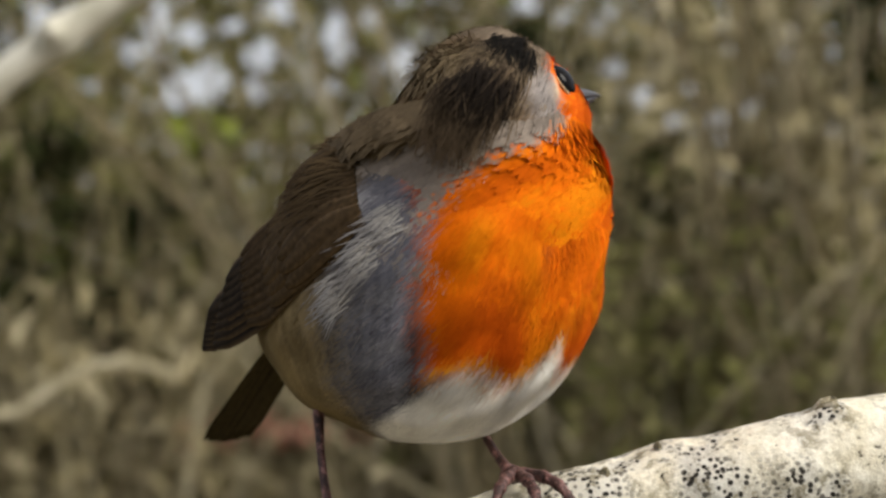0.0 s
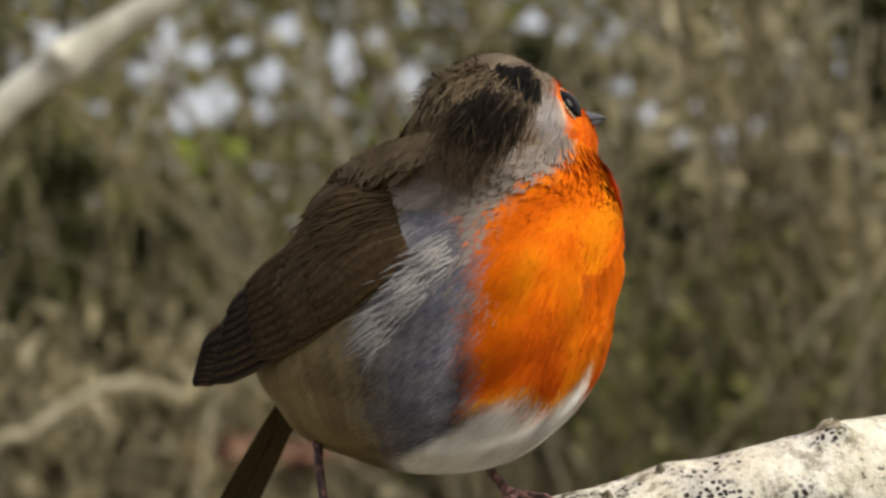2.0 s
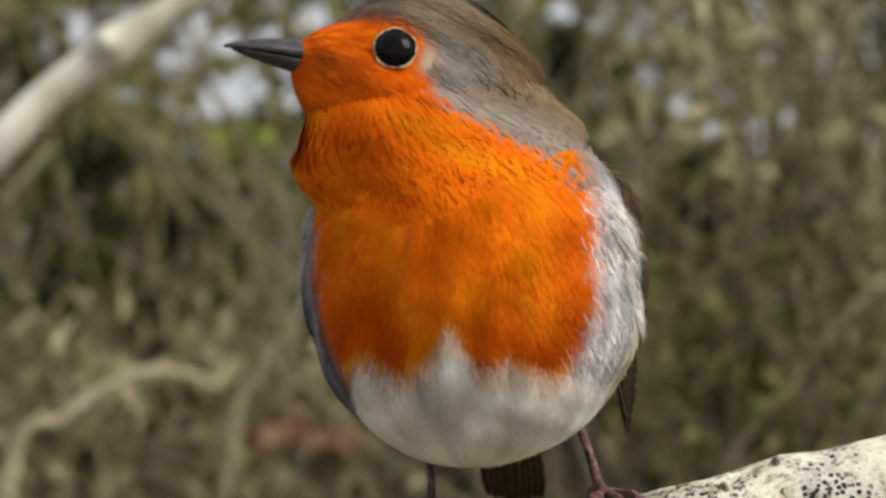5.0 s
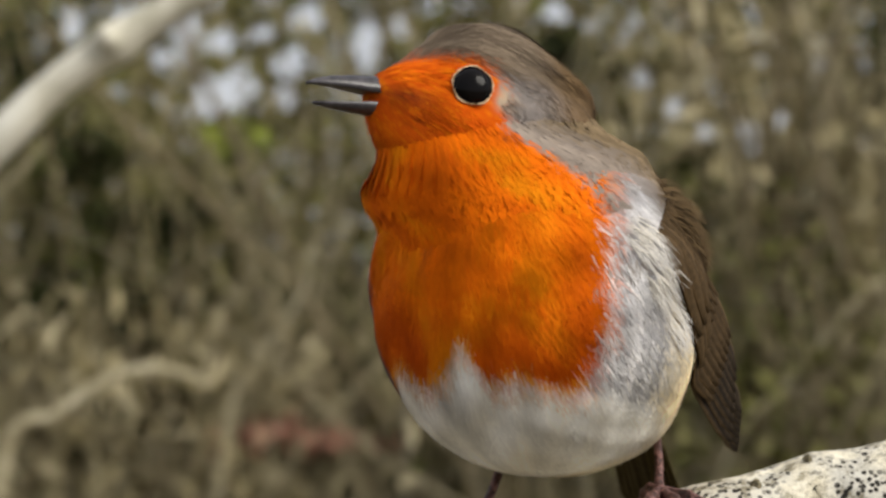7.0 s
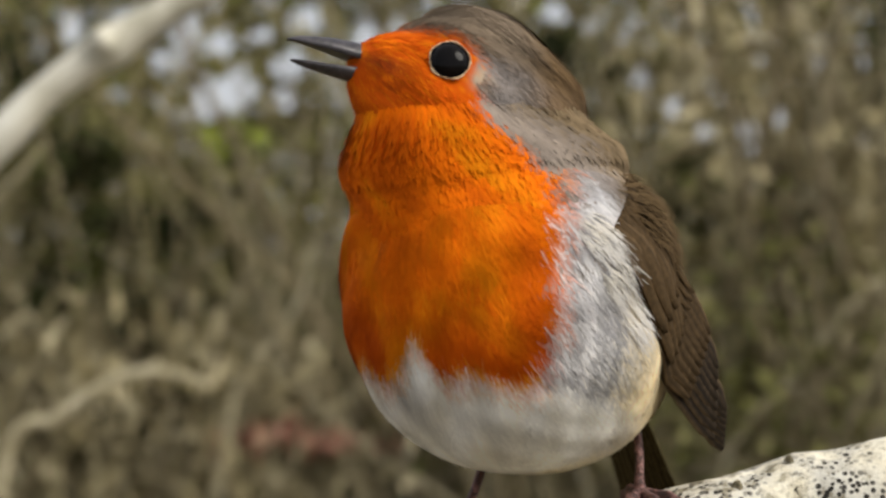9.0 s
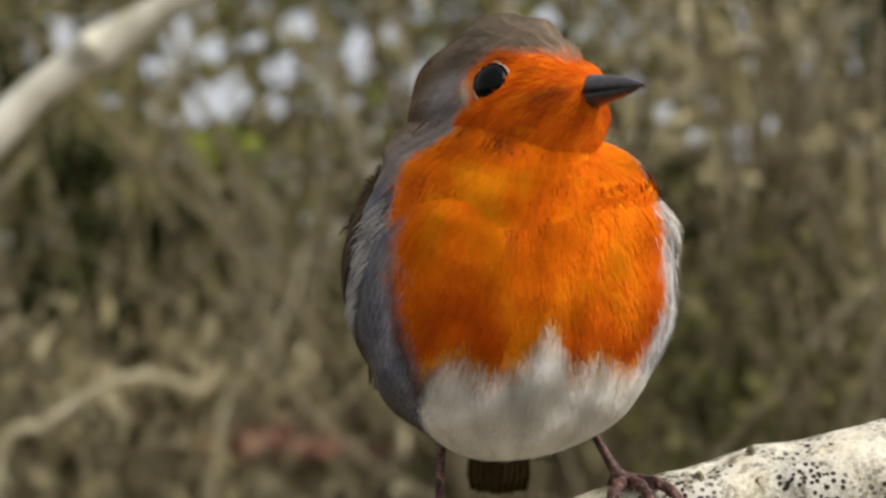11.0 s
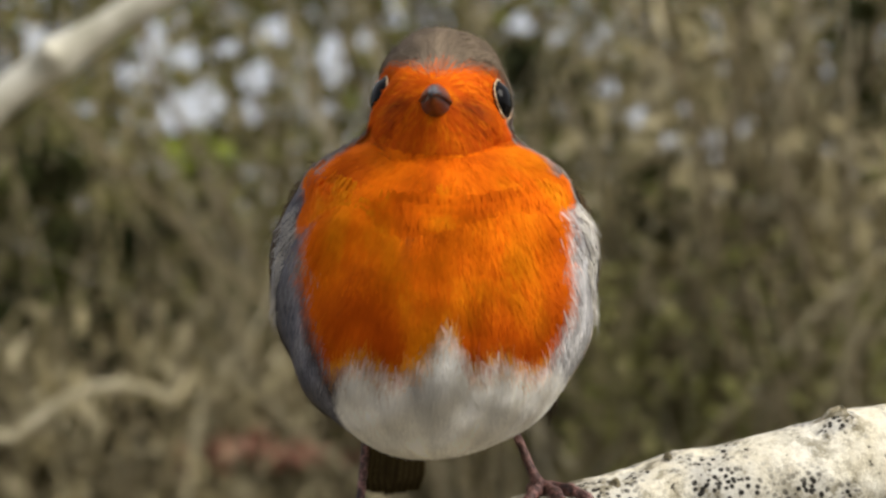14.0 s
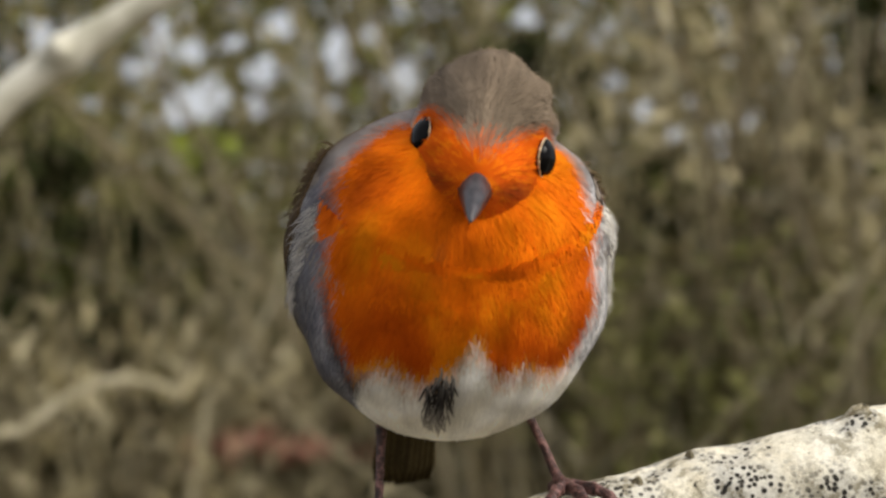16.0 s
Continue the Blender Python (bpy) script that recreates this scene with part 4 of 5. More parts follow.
for side in (1, -1):
    # left plumes paler to match that flank's partly lit tint
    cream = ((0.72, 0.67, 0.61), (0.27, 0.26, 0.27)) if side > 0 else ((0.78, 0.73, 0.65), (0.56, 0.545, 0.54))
    for spot, reach in (((25 * side, 15, 11), (8, 2.6, 3.5)), ((28 * side, 12.5, 5), (8, 2.8, 4.0)), ((29.5 * side, 8, -2), (8, 2.6, 4.0))):
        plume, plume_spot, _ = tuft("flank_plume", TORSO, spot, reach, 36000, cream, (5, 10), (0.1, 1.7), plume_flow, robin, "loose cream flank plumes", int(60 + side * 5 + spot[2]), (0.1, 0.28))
        plume.location = Vector(plume_spot) * MM


def scapular_flow(p):
    return np.stack([p[:, 0] * 0.002, np.full(len(p), -1.0), np.full(len(p), -0.75)], 1)


for side in (1, -1):
    for spot, reach, seed in (((24 * side, -3, 14), (9, 8, 6), 91), ((24 * side, -11, 9), (9, 7, 5), 93)):
        mantle, mantle_spot, _ = tuft("scapular_plume", TORSO, spot, reach, 26000, ((0.105, 0.07, 0.034), (0.085, 0.055, 0.027)), (5, 9), (0.5, 3.4), scapular_flow, robin, "loose brown scapular plumes", seed)
        mantle.location = Vector(mantle_spot) * MM
# strand colour carries the dark of the gap in the belly feathers
belly, belly_spot, belly_out = tuft("belly_tuft", TORSO, (4.2, 26, -18.5), (2.2, 9, 6.2), 60000, ((0.03, 0.026, 0.026), (0.45, 0.42, 0.4)), (3, 6), (0.2, 0.6), torso_flow, robin, "parted belly feathers coloured dark for the gap between them", 33)


def sphere(r, rings=16, sides=24):
    v = [(0, 0, r)]
    for i in range(1, rings):
        a = math.pi * i / rings
        v += [(r * math.sin(a) * math.cos(2 * math.pi * k / sides), r * math.sin(a) * math.sin(2 * math.pi * k / sides), r * math.cos(a)) for k in range(sides)]
    v.append((0, 0, -r))
    f = [(0, 1 + k, 1 + (k + 1) % sides) for k in range(sides)]
    for i in range(rings - 2):
        o = 1 + i * sides
        f += [(o + k, o + sides + k, o + sides + (k + 1) % sides, o + (k + 1) % sides) for k in range(sides)]
    o, e = 1 + (rings - 2) * sides, len(v) - 1
    f += [(o + k, e, o + (k + 1) % sides) for k in range(sides)]
    return v, f


def build_eyes():
    for sx in (1, -1):
        surf = HEAD.onto(np.array([(sx * 9.2, 6.3, 2.5)]))
        n = Vector(HEAD.normal(surf)[0]).normalized()
        a = n.cross(Vector((0, 0, 1))).normalized()
        b = a.cross(n)
        c = surf[0] - 0.1 * np.array(n)
        v, f = sphere(1.0)
        eye = link_mesh("eye", [(a * (3.4 * p[0]) + b * (3.4 * p[1]) + n * (2.0 * p[2])) * MM for p in v], f, EYE, robin_head, "glossy black eye")
        eye.location = Vector(c) * MM
        rng = random.Random(8)
        for start, size, label in ((0, 0.2, "pale buff eye ring"), (0.13, 0.2, "dark inner rim of the eyelid")):
            ring = []
            for k in range(49):
                w = 2 * math.pi * k / 48
                r = 3.65 - start * 2 + 0.1 * math.sin(5 * w) * (start == 0)
                ring.append((surf[0] + r * (np.array(a) * math.cos(w) + np.array(b) * math.sin(w)) + np.array(n) * (0.25 + start)) * MM)
            v, f = tube(ring, [size * MM * (0.45 + 1.0 * rng.random()) for k in range(49)], 6, False)
            link_mesh("eye_ring", v, f, LID if start == 0 else EYE, robin_head, label)


build_eyes()


def bill(name, sections, origin, label):
    """sections: forward, half width, top, bottom (millimetres from origin)."""
    sides, verts = 14, []
    for y, w, top, bot in sections:
        for k in range(sides):
            a = 2 * math.pi * k / sides
            z = math.sin(a)
            verts.append((w * math.cos(a) * (1 - 0.25 * max(z, 0)) * MM, y * MM, (z * (top if z > 0 else -bot)) * MM))
    n = len(sections)
    faces = [(i * sides + k, i * sides + (k + 1) % sides, (i + 1) * sides + (k + 1) % sides, (i + 1) * sides + k) for i in range(n - 1) for k in range(sides)]
    faces += [tuple(range(sides))[::-1], tuple(range((n - 1) * sides, n * sides))]
    ob = link_mesh(name, verts, faces, HORN, robin_head, label)
    ob.location = Vector(origin) * MM
    return ob


upper_bill = bill("upper_bill", [(0, 3.6, 3.8, 0), (5, 3.5, 3.7, 0), (9, 3.1, 3.4, 0), (12, 2.7, 3.05, -0.02), (15, 2.2, 2.55, -0.05), (17.5, 1.7, 2.0, -0.12), (19.5, 1.25, 1.45, -0.2), (21, 0.85, 0.9, -0.3), (22.1, 0.5, 0.35, -0.45), (22.8, 0.15, -0.2, -0.6)], (0, 12, 0.2), "dark grey upper bill")
lower_bill = bill("lower_bill", [(0, 3.3, 0, -3.0), (6, 3.1, 0, -2.8), (10, 2.6, 0, -2.5), (13, 2.1, -0.02, -2.1), (16, 1.6, -0.05, -1.65), (18.5, 1.1, -0.1, -1.2), (20.3, 0.65, -0.15, -0.8), (21.4, 0.2, -0.25, -0.5)], (0, 12, 0.1), "dark grey lower bill")
for sx in (1, -1):
    v, f = sphere(0.5 * MM, 6, 8)
    nostril = link_mesh("nostril", [(a * 0.5, b * 1.6, c * 0.7) for a, b, c in v], f, EYE, robin_head, "dark slit nostril")
    nostril.location = (sx * 2.0 * MM, 22.3 * MM, 1.5 * MM)


def quill(name, root, tip, width, parent, mat, lift=1.0, blunt=0.75, arch=0.25, label="", facing=None):
    """One flight or covert feather, bent over the torso's surface."""
    root, tip = np.array(root, float), np.array(tip, float)
    n = 9
    ts = np.linspace(0, 1, n)
    line = root + (tip - root) * ts[:, None]
    out = TORSO.onto(line, lift * (0.1 + 0.9 * ts))
    inside = np.linalg.norm(out - TORSO.c, axis=1) > np.linalg.norm(line - TORSO.c, axis=1)
    line = np.where(inside[:, None], out, line)
    nor = TORSO.normal(line) if facing is None else np.tile(np.array(facing, float), (n, 1))
    tang = np.gradient(line, axis=0)
    tang /= np.linalg.norm(tang, axis=1)[:, None]
    side = np.cross(nor, tang)
    side /= np.linalg.norm(side, axis=1)[:, None]
    prof = np.minimum(1, 0.35 + 2.2 * ts) * np.clip(1 - ((ts - blunt) / (1.02 - blunt)), 0, 1) ** 0.5 if blunt < 1 else np.ones(n)
    prof = np.where(ts < blunt, np.minimum(1, 0.4 + 2 * ts), prof)
    verts, edge = [], []
    for i in range(n):
        w = width * max(prof[i], 0.05)
        for u in (-1, -0.5, 0, 0.5, 1):
            verts.append((line[i] + side[i] * w * u + nor[i] * (arch * (1 - u * u) + (0.12 if u == 0 else 0))) * MM)
            edge.append(1.0 if u in (-1, 1) else (0.35 if u == 0 else 0.0))
    m = len(verts)
    for i in range(n):
        for k in range(5):
            verts.append(verts[i * 5 + k] - nor[i] * 0.22 * MM)
            edge.append(edge[i * 5 + k])
    faces = []
    for i in range(n - 1):
        for k in range(4):
            a = i * 5 + k
            faces.append((a, a + 1, a + 6, a + 5))
            faces.append((m + a, m + a + 5, m + a + 6, m + a + 1))
        for k in (0, 4):
            a = i * 5 + k
            faces.append((a, a + 5, m + a + 5, m + a) if k == 0 else (a, m + a, m + a + 5, a + 5))
    for i in (0, n - 1):
        for k in range(4):
            a = i * 5 + k
            faces.append((a, m + a, m + a + 1, a + 1) if i == 0 else (a, a + 1, m + a + 1, m + a))
    ob = link_mesh(name, verts, faces, mat, parent, label)
    point_values(ob, "edge", edge)
    return ob


def build_wing(sx, tip, facing):
    """A folded wing laid along the flank, from the bend at the shoulder to the tip, in rows of overlapping feathers."""
    wing = new("wing")
    wing.parent = robin
    wing["label"] = "folded dark brown wing"
    bend = np.array((24.0 * sx, 3.0, 12.0))
    along = np.array(tip, float) - bend
    span = np.linalg.norm(along)
    along /= span
    out = np.array(facing, float)
    out -= along * (out @ along)
    out /= np.linalg.norm(out)
    up = np.cross(along, out) * -sx
    up *= np.sign(up[2])

    def spot(a, b, h):
        """a along the wing, b across it in millimetres, h proud of it."""
        return bend + along * span * a + up * b + out * (h * min(1, max(0, 2.5 * a)) - 0.012 * b * b)

    for i in range(7):
        u = i / 6
        quill("primary_feather", spot(0.4, -5 + 8 * u, 0.2 * i), spot(1.0 - 0.11 * u, -1.8 + 4.6 * u, 0.25 * i), 2.5, wing, FLIGHT, 0.8 + 0.15 * i, 0.86, facing=out)
    for i in range(8):
        u = i / 7
        quill("secondary_feather", spot(0.26, -7.5 + 15 * u, 1.0 + 0.15 * i), spot(0.9 - 0.18 * u, -4.2 + 9.5 * u, 1.3 + 0.22 * i), 2.6, wing, FLIGHT, 1.2 + 0.15 * i, 0.84, facing=out)
    for i in range(9):
        u = i / 8
        quill("greater_covert", spot(0.18, -9 + 18.5 * u, 1.8), spot(0.66 - 0.06 * u, -5.8 + 13.5 * u, 2.3 + 0.14 * i), 2.2, wing, GREATER, 1.6, 0.78, facing=out)
    for i in range(9):
        u = (i + 0.5) / 9
        quill("median_covert", spot(0.06, -9.5 + 20 * u, 2.2), spot(0.46 - 0.04 * u, -7.8 + 17.5 * u, 3.0 + 0.1 * i), 2.3, wing, COVERT, 1.8, 0.74)
    for i in range(9):
        u = i / 8
        quill("scapular_feather", spot(-0.04, -6 + 15 * u, 0), spot(0.28, -8 + 20 * u, 3.7), 2.6, wing, COVERT, 1.6, 0.7)


build_wing(1, (22.5, -44, -23), (0.95, 0.2, 0.3))
build_wing(-1, (-27, -40, -31), (-0.93, 0.32, 0.25))


def build_tail():
    tail = new("tail")
    tail.parent = robin
    tail["label"] = "long olive brown tail"
    for i in range(8):
        u = (i - 3.5) / 3.5
        quill("tail_feather", (2.6 * u, -38, -17 - 0.5 * abs(u)), (5.4 * u, -61 - 0.3 * (4 - abs(u)), -52 + 1 * abs(u) + 0.25 * (i % 2)), 2.6, tail, TAIL, 0.3, 0.93, 0.2, "", (0.12 * u, -0.84, 0.52))
    return tail


robin_tail = build_tail()


def build_leg(name):
    pts = [(0, 0, 0.5), (0.2, -0.5, 5), (0, -0.9, 11), (0, -0.8, 17), (0, -0.3, 22), (0, 0, 26)]
    line = spline(pts, 22) * MM
    rad = [MM * (0.85 + 0.5 * math.exp(-((i - 1) / 3) ** 2) + 0.3 * math.exp(-((i - 19) / 3) ** 2) + 0.07 * (i % 2)) for i in range(22)]
    v, f = tube(line, rad, 10)
    return link_mesh(name, v, f, SHANK, robin, "thin dark reddish brown leg")


def build_foot(name):
    rng = random.Random(5)
    pieces, claws = [], []
    for ang, ln, drop in ((-38, 13, 5.5), (0, 16, 6.0), (34, 13, 6.0), (178, 10, 6.0)):
        a = radians(ang)
        dx, dy = math.sin(a), math.cos(a)
        line = []
        for i in range(13):
            t = i / 12
            line.append((dx * ln * math.sin(t * 1.45) / 0.99, dy * ln * math.sin(t * 1.45) / 0.99, 1.2 + 1.0 * math.sin(t * math.pi) - drop * t * t))
        line = np.array(line) * MM
        rad = [MM * (1.3 - 0.5 * i / 12 + 0.28 * (i % 3 == 1)) for i in range(13)]
        pieces.append(tube(line, rad, 9))
        e, d = line[-1], line[-1] - line[-2]
        d /= np.linalg.norm(d)
        claw = [e + d * MM * 3.4 * t + np.array((0, 0, -1.6 * t * t)) * MM for t in np.linspace(0, 1, 6)]
        claws.append(tube(claw, [MM * (0.75 * (1 - t) + 0.06) for t in np.linspace(0, 1, 6)], 7))
    foot = link_mesh(name, *joined(pieces), SHANK, robin, "scaly reddish brown toes gripping the branch")
    for v, f in claws:
        link_mesh("claw", v, f, CLAW, foot, "dark curved claw")
    return foot


leg_left, leg_right = build_leg("leg"), build_leg("leg")
foot_left, foot_right = build_foot("foot"), build_foot("foot")


def motions():
    walk(robin, [
        (0, pose(-0.00156, 0.27750, 0.99676, -9.00, -0.00, -135.00)),
        (0.2, pose(-0.00191, 0.27750, 0.99614, -9.00, -0.00, -129.00)),
        (0.5, pose(-0.00086, 0.27750, 0.99576, -9.00, -0.00, -128.00)),
        (1, pose(0.00049, 0.27750, 0.99546, -9.00, -0.00, -126.00)),
        (1.5, pose(0.00019, 0.27750, 0.99510, -9.00, -0.00, -125.00)),
        (2, pose(0.00039, 0.27750, 0.99547, -9.00, -0.00, -123.00)),
        (2.5, pose(-0.00044, 0.27750, 0.99676, -9.00, -0.00, -122.00)),
        (2.9, pose(0.00025, 0.27750, 0.99700, -9.00, -0.00, -123.00)),
        (3, pose(-0.00230, 0.27750, 0.99771, -2.00, -0.00, -130.00)),
        (3.5, pose(-0.00421, 0.27750, 0.99939, -2.00, -0.00, -131.00)),
        (3.9, pose(-0.00207, 0.27750, 0.99902, 0.00, -0.00, -137.00)),
        (4, pose(-0.00756, 0.26350, 0.99952, 0.00, -0.00, -160.00)),
        (4.1, pose(-0.01524, 0.26350, 0.99819, 0.00, -0.00, -166.00)),
        (4.2, pose(-0.01642, 0.26350, 0.99825, 0.00, -0.00, -172.00)),
        (4.4, pose(-0.01552, 0.26350, 0.99688, 0.00, -0.00, -178.00)),
        (4.5, pose(-0.01650, 0.26350, 0.99664, 0.00, -0.00, 172.00)),
        (4.6, pose(-0.01929, 0.26350, 0.99594, 0.00, -0.00, 172.00)),
        (5, pose(-0.01653, 0.26350, 0.99686, 0.00, -0.00, 171.00)),
        (5.2, pose(-0.01166, 0.26350, 0.99723, 0.00, -0.00, 166.00)),
        (6.2, pose(-0.00955, 0.27250, 0.99468, 0.00, -0.00, 159.00)),
        (7.3, pose(-0.01107, 0.27250, 0.99272, 0.00, -0.00, 149.00)),
        (7.5, pose(-0.01158, 0.27250, 0.99256, 0.00, -0.00, 149.00)),
        (8, pose(-0.01221, 0.27250, 0.99092, 0.00, -0.00, 148.00)),
        (8.5, pose(-0.01006, 0.27250, 0.99324, 0.00, -0.00, 147.00)),
        (9, pose(-0.01219, 0.27250, 0.99399, 0.00, -0.00, 145.00)),
        (9.2, pose(-0.01253, 0.27250, 0.99406, 0.00, -0.00, 144.00)),
        (10.1, pose(-0.00785, 0.27250, 0.99440, 0.00, -0.00, 165.00)),
        (11.3, pose(-0.00466, 0.27250, 0.99518, 0.00, -0.00, -170.00)),
        (11.5, pose(-0.00621, 0.27250, 0.99547, 0.00, -0.00, -170.00)),
        (11.9, pose(-0.00793, 0.27250, 0.99694, 0.00, -0.00, -169.00)),
        (12, pose(-0.00732, 0.27250, 0.99611, 0.00, -0.00, -165.00)),
        (12.5, pose(-0.00759, 0.27250, 0.99617, 0.00, -0.00, -163.00)),
        (13, pose(-0.00271, 0.27250, 0.99689, 0.00, -0.00, -160.00)),
        (13.2, pose(-0.00340, 0.27250, 0.99643, 0.00, -0.00, -159.00)),
        (13.3, pose(-0.00360, 0.27750, 0.99623, 0.00, -0.00, -178.00)),
        (13.5, pose(-0.00224, 0.27750, 0.99608, 0.00, -0.00, -178.00)),
        (14, pose(-0.00333, 0.27750, 0.99608, 0.00, -0.00, -178.00)),
        (14.5, pose(-0.00459, 0.27750, 0.99403, 0.00, -0.00, -178.00)),
        (15, pose(-0.00457, 0.27750, 0.99530, 0.00, -0.00, -178.00)),
        (15.2, pose(-0.00641, 0.27750, 0.99658, 0.00, -0.00, -178.00)),
        (15.3, pose(-0.00520, 0.27750, 0.99732, -8.00, -0.00, -176.00)),
        (15.4, pose(-0.00489, 0.27750, 0.99829, -11.00, -0.00, -174.00)),
        (15.5, pose(-0.00514, 0.27750, 0.99882, -11.00, -0.00, -174.00)),
        (16, pose(-0.00460, 0.27750, 0.99927, -11.00, -0.00, -174.00)),
    ])
    head_rows = [
        (0, pose(-0.00077, 0.01241, 0.03007, 12.20, -22.99, 92.41)),
        (0.2, pose(0.00011, 0.01134, 0.03094, 13.20, -22.98, 86.41)),
        (0.5, pose(0.00011, 0.01128, 0.03138, 13.60, -22.97, 85.43)),
        (1, pose(0.00071, 0.01050, 0.03089, 14.23, -22.94, 83.18)),
        (1.5, pose(0.00051, 0.01072, 0.03114, 14.31, -22.91, 81.75)),
        (2, pose(0.00076, 0.01030, 0.03092, 14.75, -22.87, 79.79)),
        (2.5, pose(0.00082, 0.01010, 0.03133, 14.90, -22.82, 78.26)),
        (2.9, pose(0.00085, 0.01014, 0.03104, 14.42, -22.86, 79.41)),
        (3, pose(-0.00306, 0.01471, 0.03241, 6.12, -0.72, 20.99)),
        (3.5, pose(-0.00332, 0.01483, 0.03351, 6.18, -0.75, 21.99)),
        (3.9, pose(-0.00363, 0.01439, 0.03425, 4.71, -0.00, 28.00)),
        (4, pose(0.00512, 0.00914, 0.02919, 3.40, -0.00, -48.00)),
        (4.1, pose(0.00441, 0.00990, 0.03179, 3.04, -0.00, -45.00)),
        (4.2, pose(0.00290, 0.01059, 0.03324, 4.26, -0.00, -39.00)),
        (4.4, pose(0.00296, 0.01090, 0.03521, 2.42, -0.00, -33.00)),
        (4.5, pose(0.00847, 0.01219, 0.03445, 7.19, -0.00, -60.00)),
        (4.6, pose(0.00785, 0.01210, 0.03579, 5.85, -0.00, -60.00)),
        (5, pose(0.00908, 0.01244, 0.03559, 8.04, -0.00, -59.00)),
        (5.2, pose(0.00860, 0.01315, 0.03445, 8.36, -0.00, -54.00)),
        (6.2, pose(0.00780, 0.01399, 0.03435, 10.34, -0.00, -47.00)),
        (7.3, pose(0.00616, 0.01470, 0.03277, 5.54, -0.00, -27.00)),
        (7.5, pose(0.00623, 0.01474, 0.03225, 6.46, -0.00, -27.00)),
        (8, pose(0.00606, 0.01479, 0.03358, 11.01, -0.00, -26.00)),
        (8.5, pose(0.00447, 0.01391, 0.03611, 16.88, -0.00, -35.00)),
        (9, pose(0.00277, 0.01294, 0.03657, 15.05, -0.00, -33.00)),
        (9.2, pose(0.00199, 0.01244, 0.03690, 13.81, -0.00, -32.00)),
        (10.1, pose(0.00995, 0.01366, 0.03523, 2.69, -0.00, -20.00)),
        (11.3, pose(-0.00161, 0.01128, 0.03057, 0.62, -0.00, 35.00)),
        (11.5, pose(-0.00247, 0.01144, 0.03008, 0.15, -0.00, 35.00)),
        (11.9, pose(-0.00243, 0.01147, 0.03049, 0.19, -0.00, 39.00)),
        (12, pose(-0.00779, 0.01309, 0.03254, 1.52, -0.00, 50.00)),
        (12.5, pose(-0.00617, 0.01289, 0.03389, 2.73, -0.00, 54.00)),
        (13, pose(-0.00241, 0.01188, 0.03216, 2.99, -0.00, 51.00)),
        (13.2, pose(-0.00247, 0.01195, 0.03155, 2.49, -0.00, 50.00)),
        (13.3, pose(-0.00060, 0.00902, 0.03043, 0.85, -3.00, -3.89)),
        (13.5, pose(-0.00050, 0.00902, 0.03054, 0.82, -3.00, -3.72)),
        (14, pose(-0.00107, 0.00904, 0.03095, 0.98, -3.00, -4.63)),
        (14.5, pose(-0.00254, 0.00909, 0.03228, 0.86, -3.00, -5.36)),
        (15, pose(-0.00151, 0.00905, 0.03261, 0.56, -3.00, -6.17)),
        (15.2, pose(-0.00180, 0.00906, 0.03237, 0.49, -3.00, -5.74)),
        (15.3, pose(-0.00544, 0.01069, 0.03185, -5.78, -5.00, -8.22)),
        (15.4, pose(-0.00523, 0.01300, 0.02365, -13.16, -9.50, -7.89)),
        (15.5, pose(-0.00562, 0.01320, 0.02283, -13.59, -9.50, -7.89)),
        (16, pose(-0.00427, 0.01280, 0.02416, -14.26, -9.50, -7.89)),
    ]
    walk(robin_head, head_rows)
    moves = [[] for _ in neck_tracts]
    core = []
    for t, m in head_rows:
        for rows, q in zip(moves, tract_poses(TRACT_TH, TRACT_S, m, -0.08 * smooth01(1.0, 0.5, TRACT_S))):
            rows.append((t, q))
        core.append((t, Matrix.Translation(0.5 * m.translation + Vector((0, 0.002, 0.006))) @ Euler((0, 0, 0.5 * m.to_euler().z)).to_matrix().to_4x4()))
    for ob, rows in zip(neck_tracts, moves):
        walk(ob, rows)
    walk(neck_core, core)
    walk(lower_bill, [(t, pose(0, 0.012, 0.0001, a, 0, 0)) for t, a in ((0, 0), (5.2, 0), (6.2, -4), (7.3, -9), (7.5, -9), (8, -13), (8.5, -13), (9, -9), (9.2, -3), (10.1, 0), (16, 0))])
    walk(robin_tail, [
        (0, pose(0, 0, 0, 0, 0, 0)),
        (0.25, pose(0, 0, 0, 11, 0, 0)),
        (2.9, pose(0, 0, 0, 11, 0, 0)),
        (3, pose(0, 0, 0, 3, 0, 0)),
        (3.9, pose(0, 0, 0, 3, 0, 0)),
        (4.1, pose(0, 0, 0, 0, 0, 0)),
        (9.2, pose(0, 0, 0, 0, 0, 0)),
        (11.3, pose(0, 0, 0, 0, 0, -8)),
        (13.2, pose(0, 0, 0, 0, 0, -8)),
        (13.3, pose(0, 0, 0, 0, 0, 8)),
        (15.2, pose(0, 0, 0, 0, 0, 8)),
        (15.4, pose(0, 0, 0, 12, 0, 6)),
        (16, pose(0, 0, 0, 12, 0, 6)),
    ])
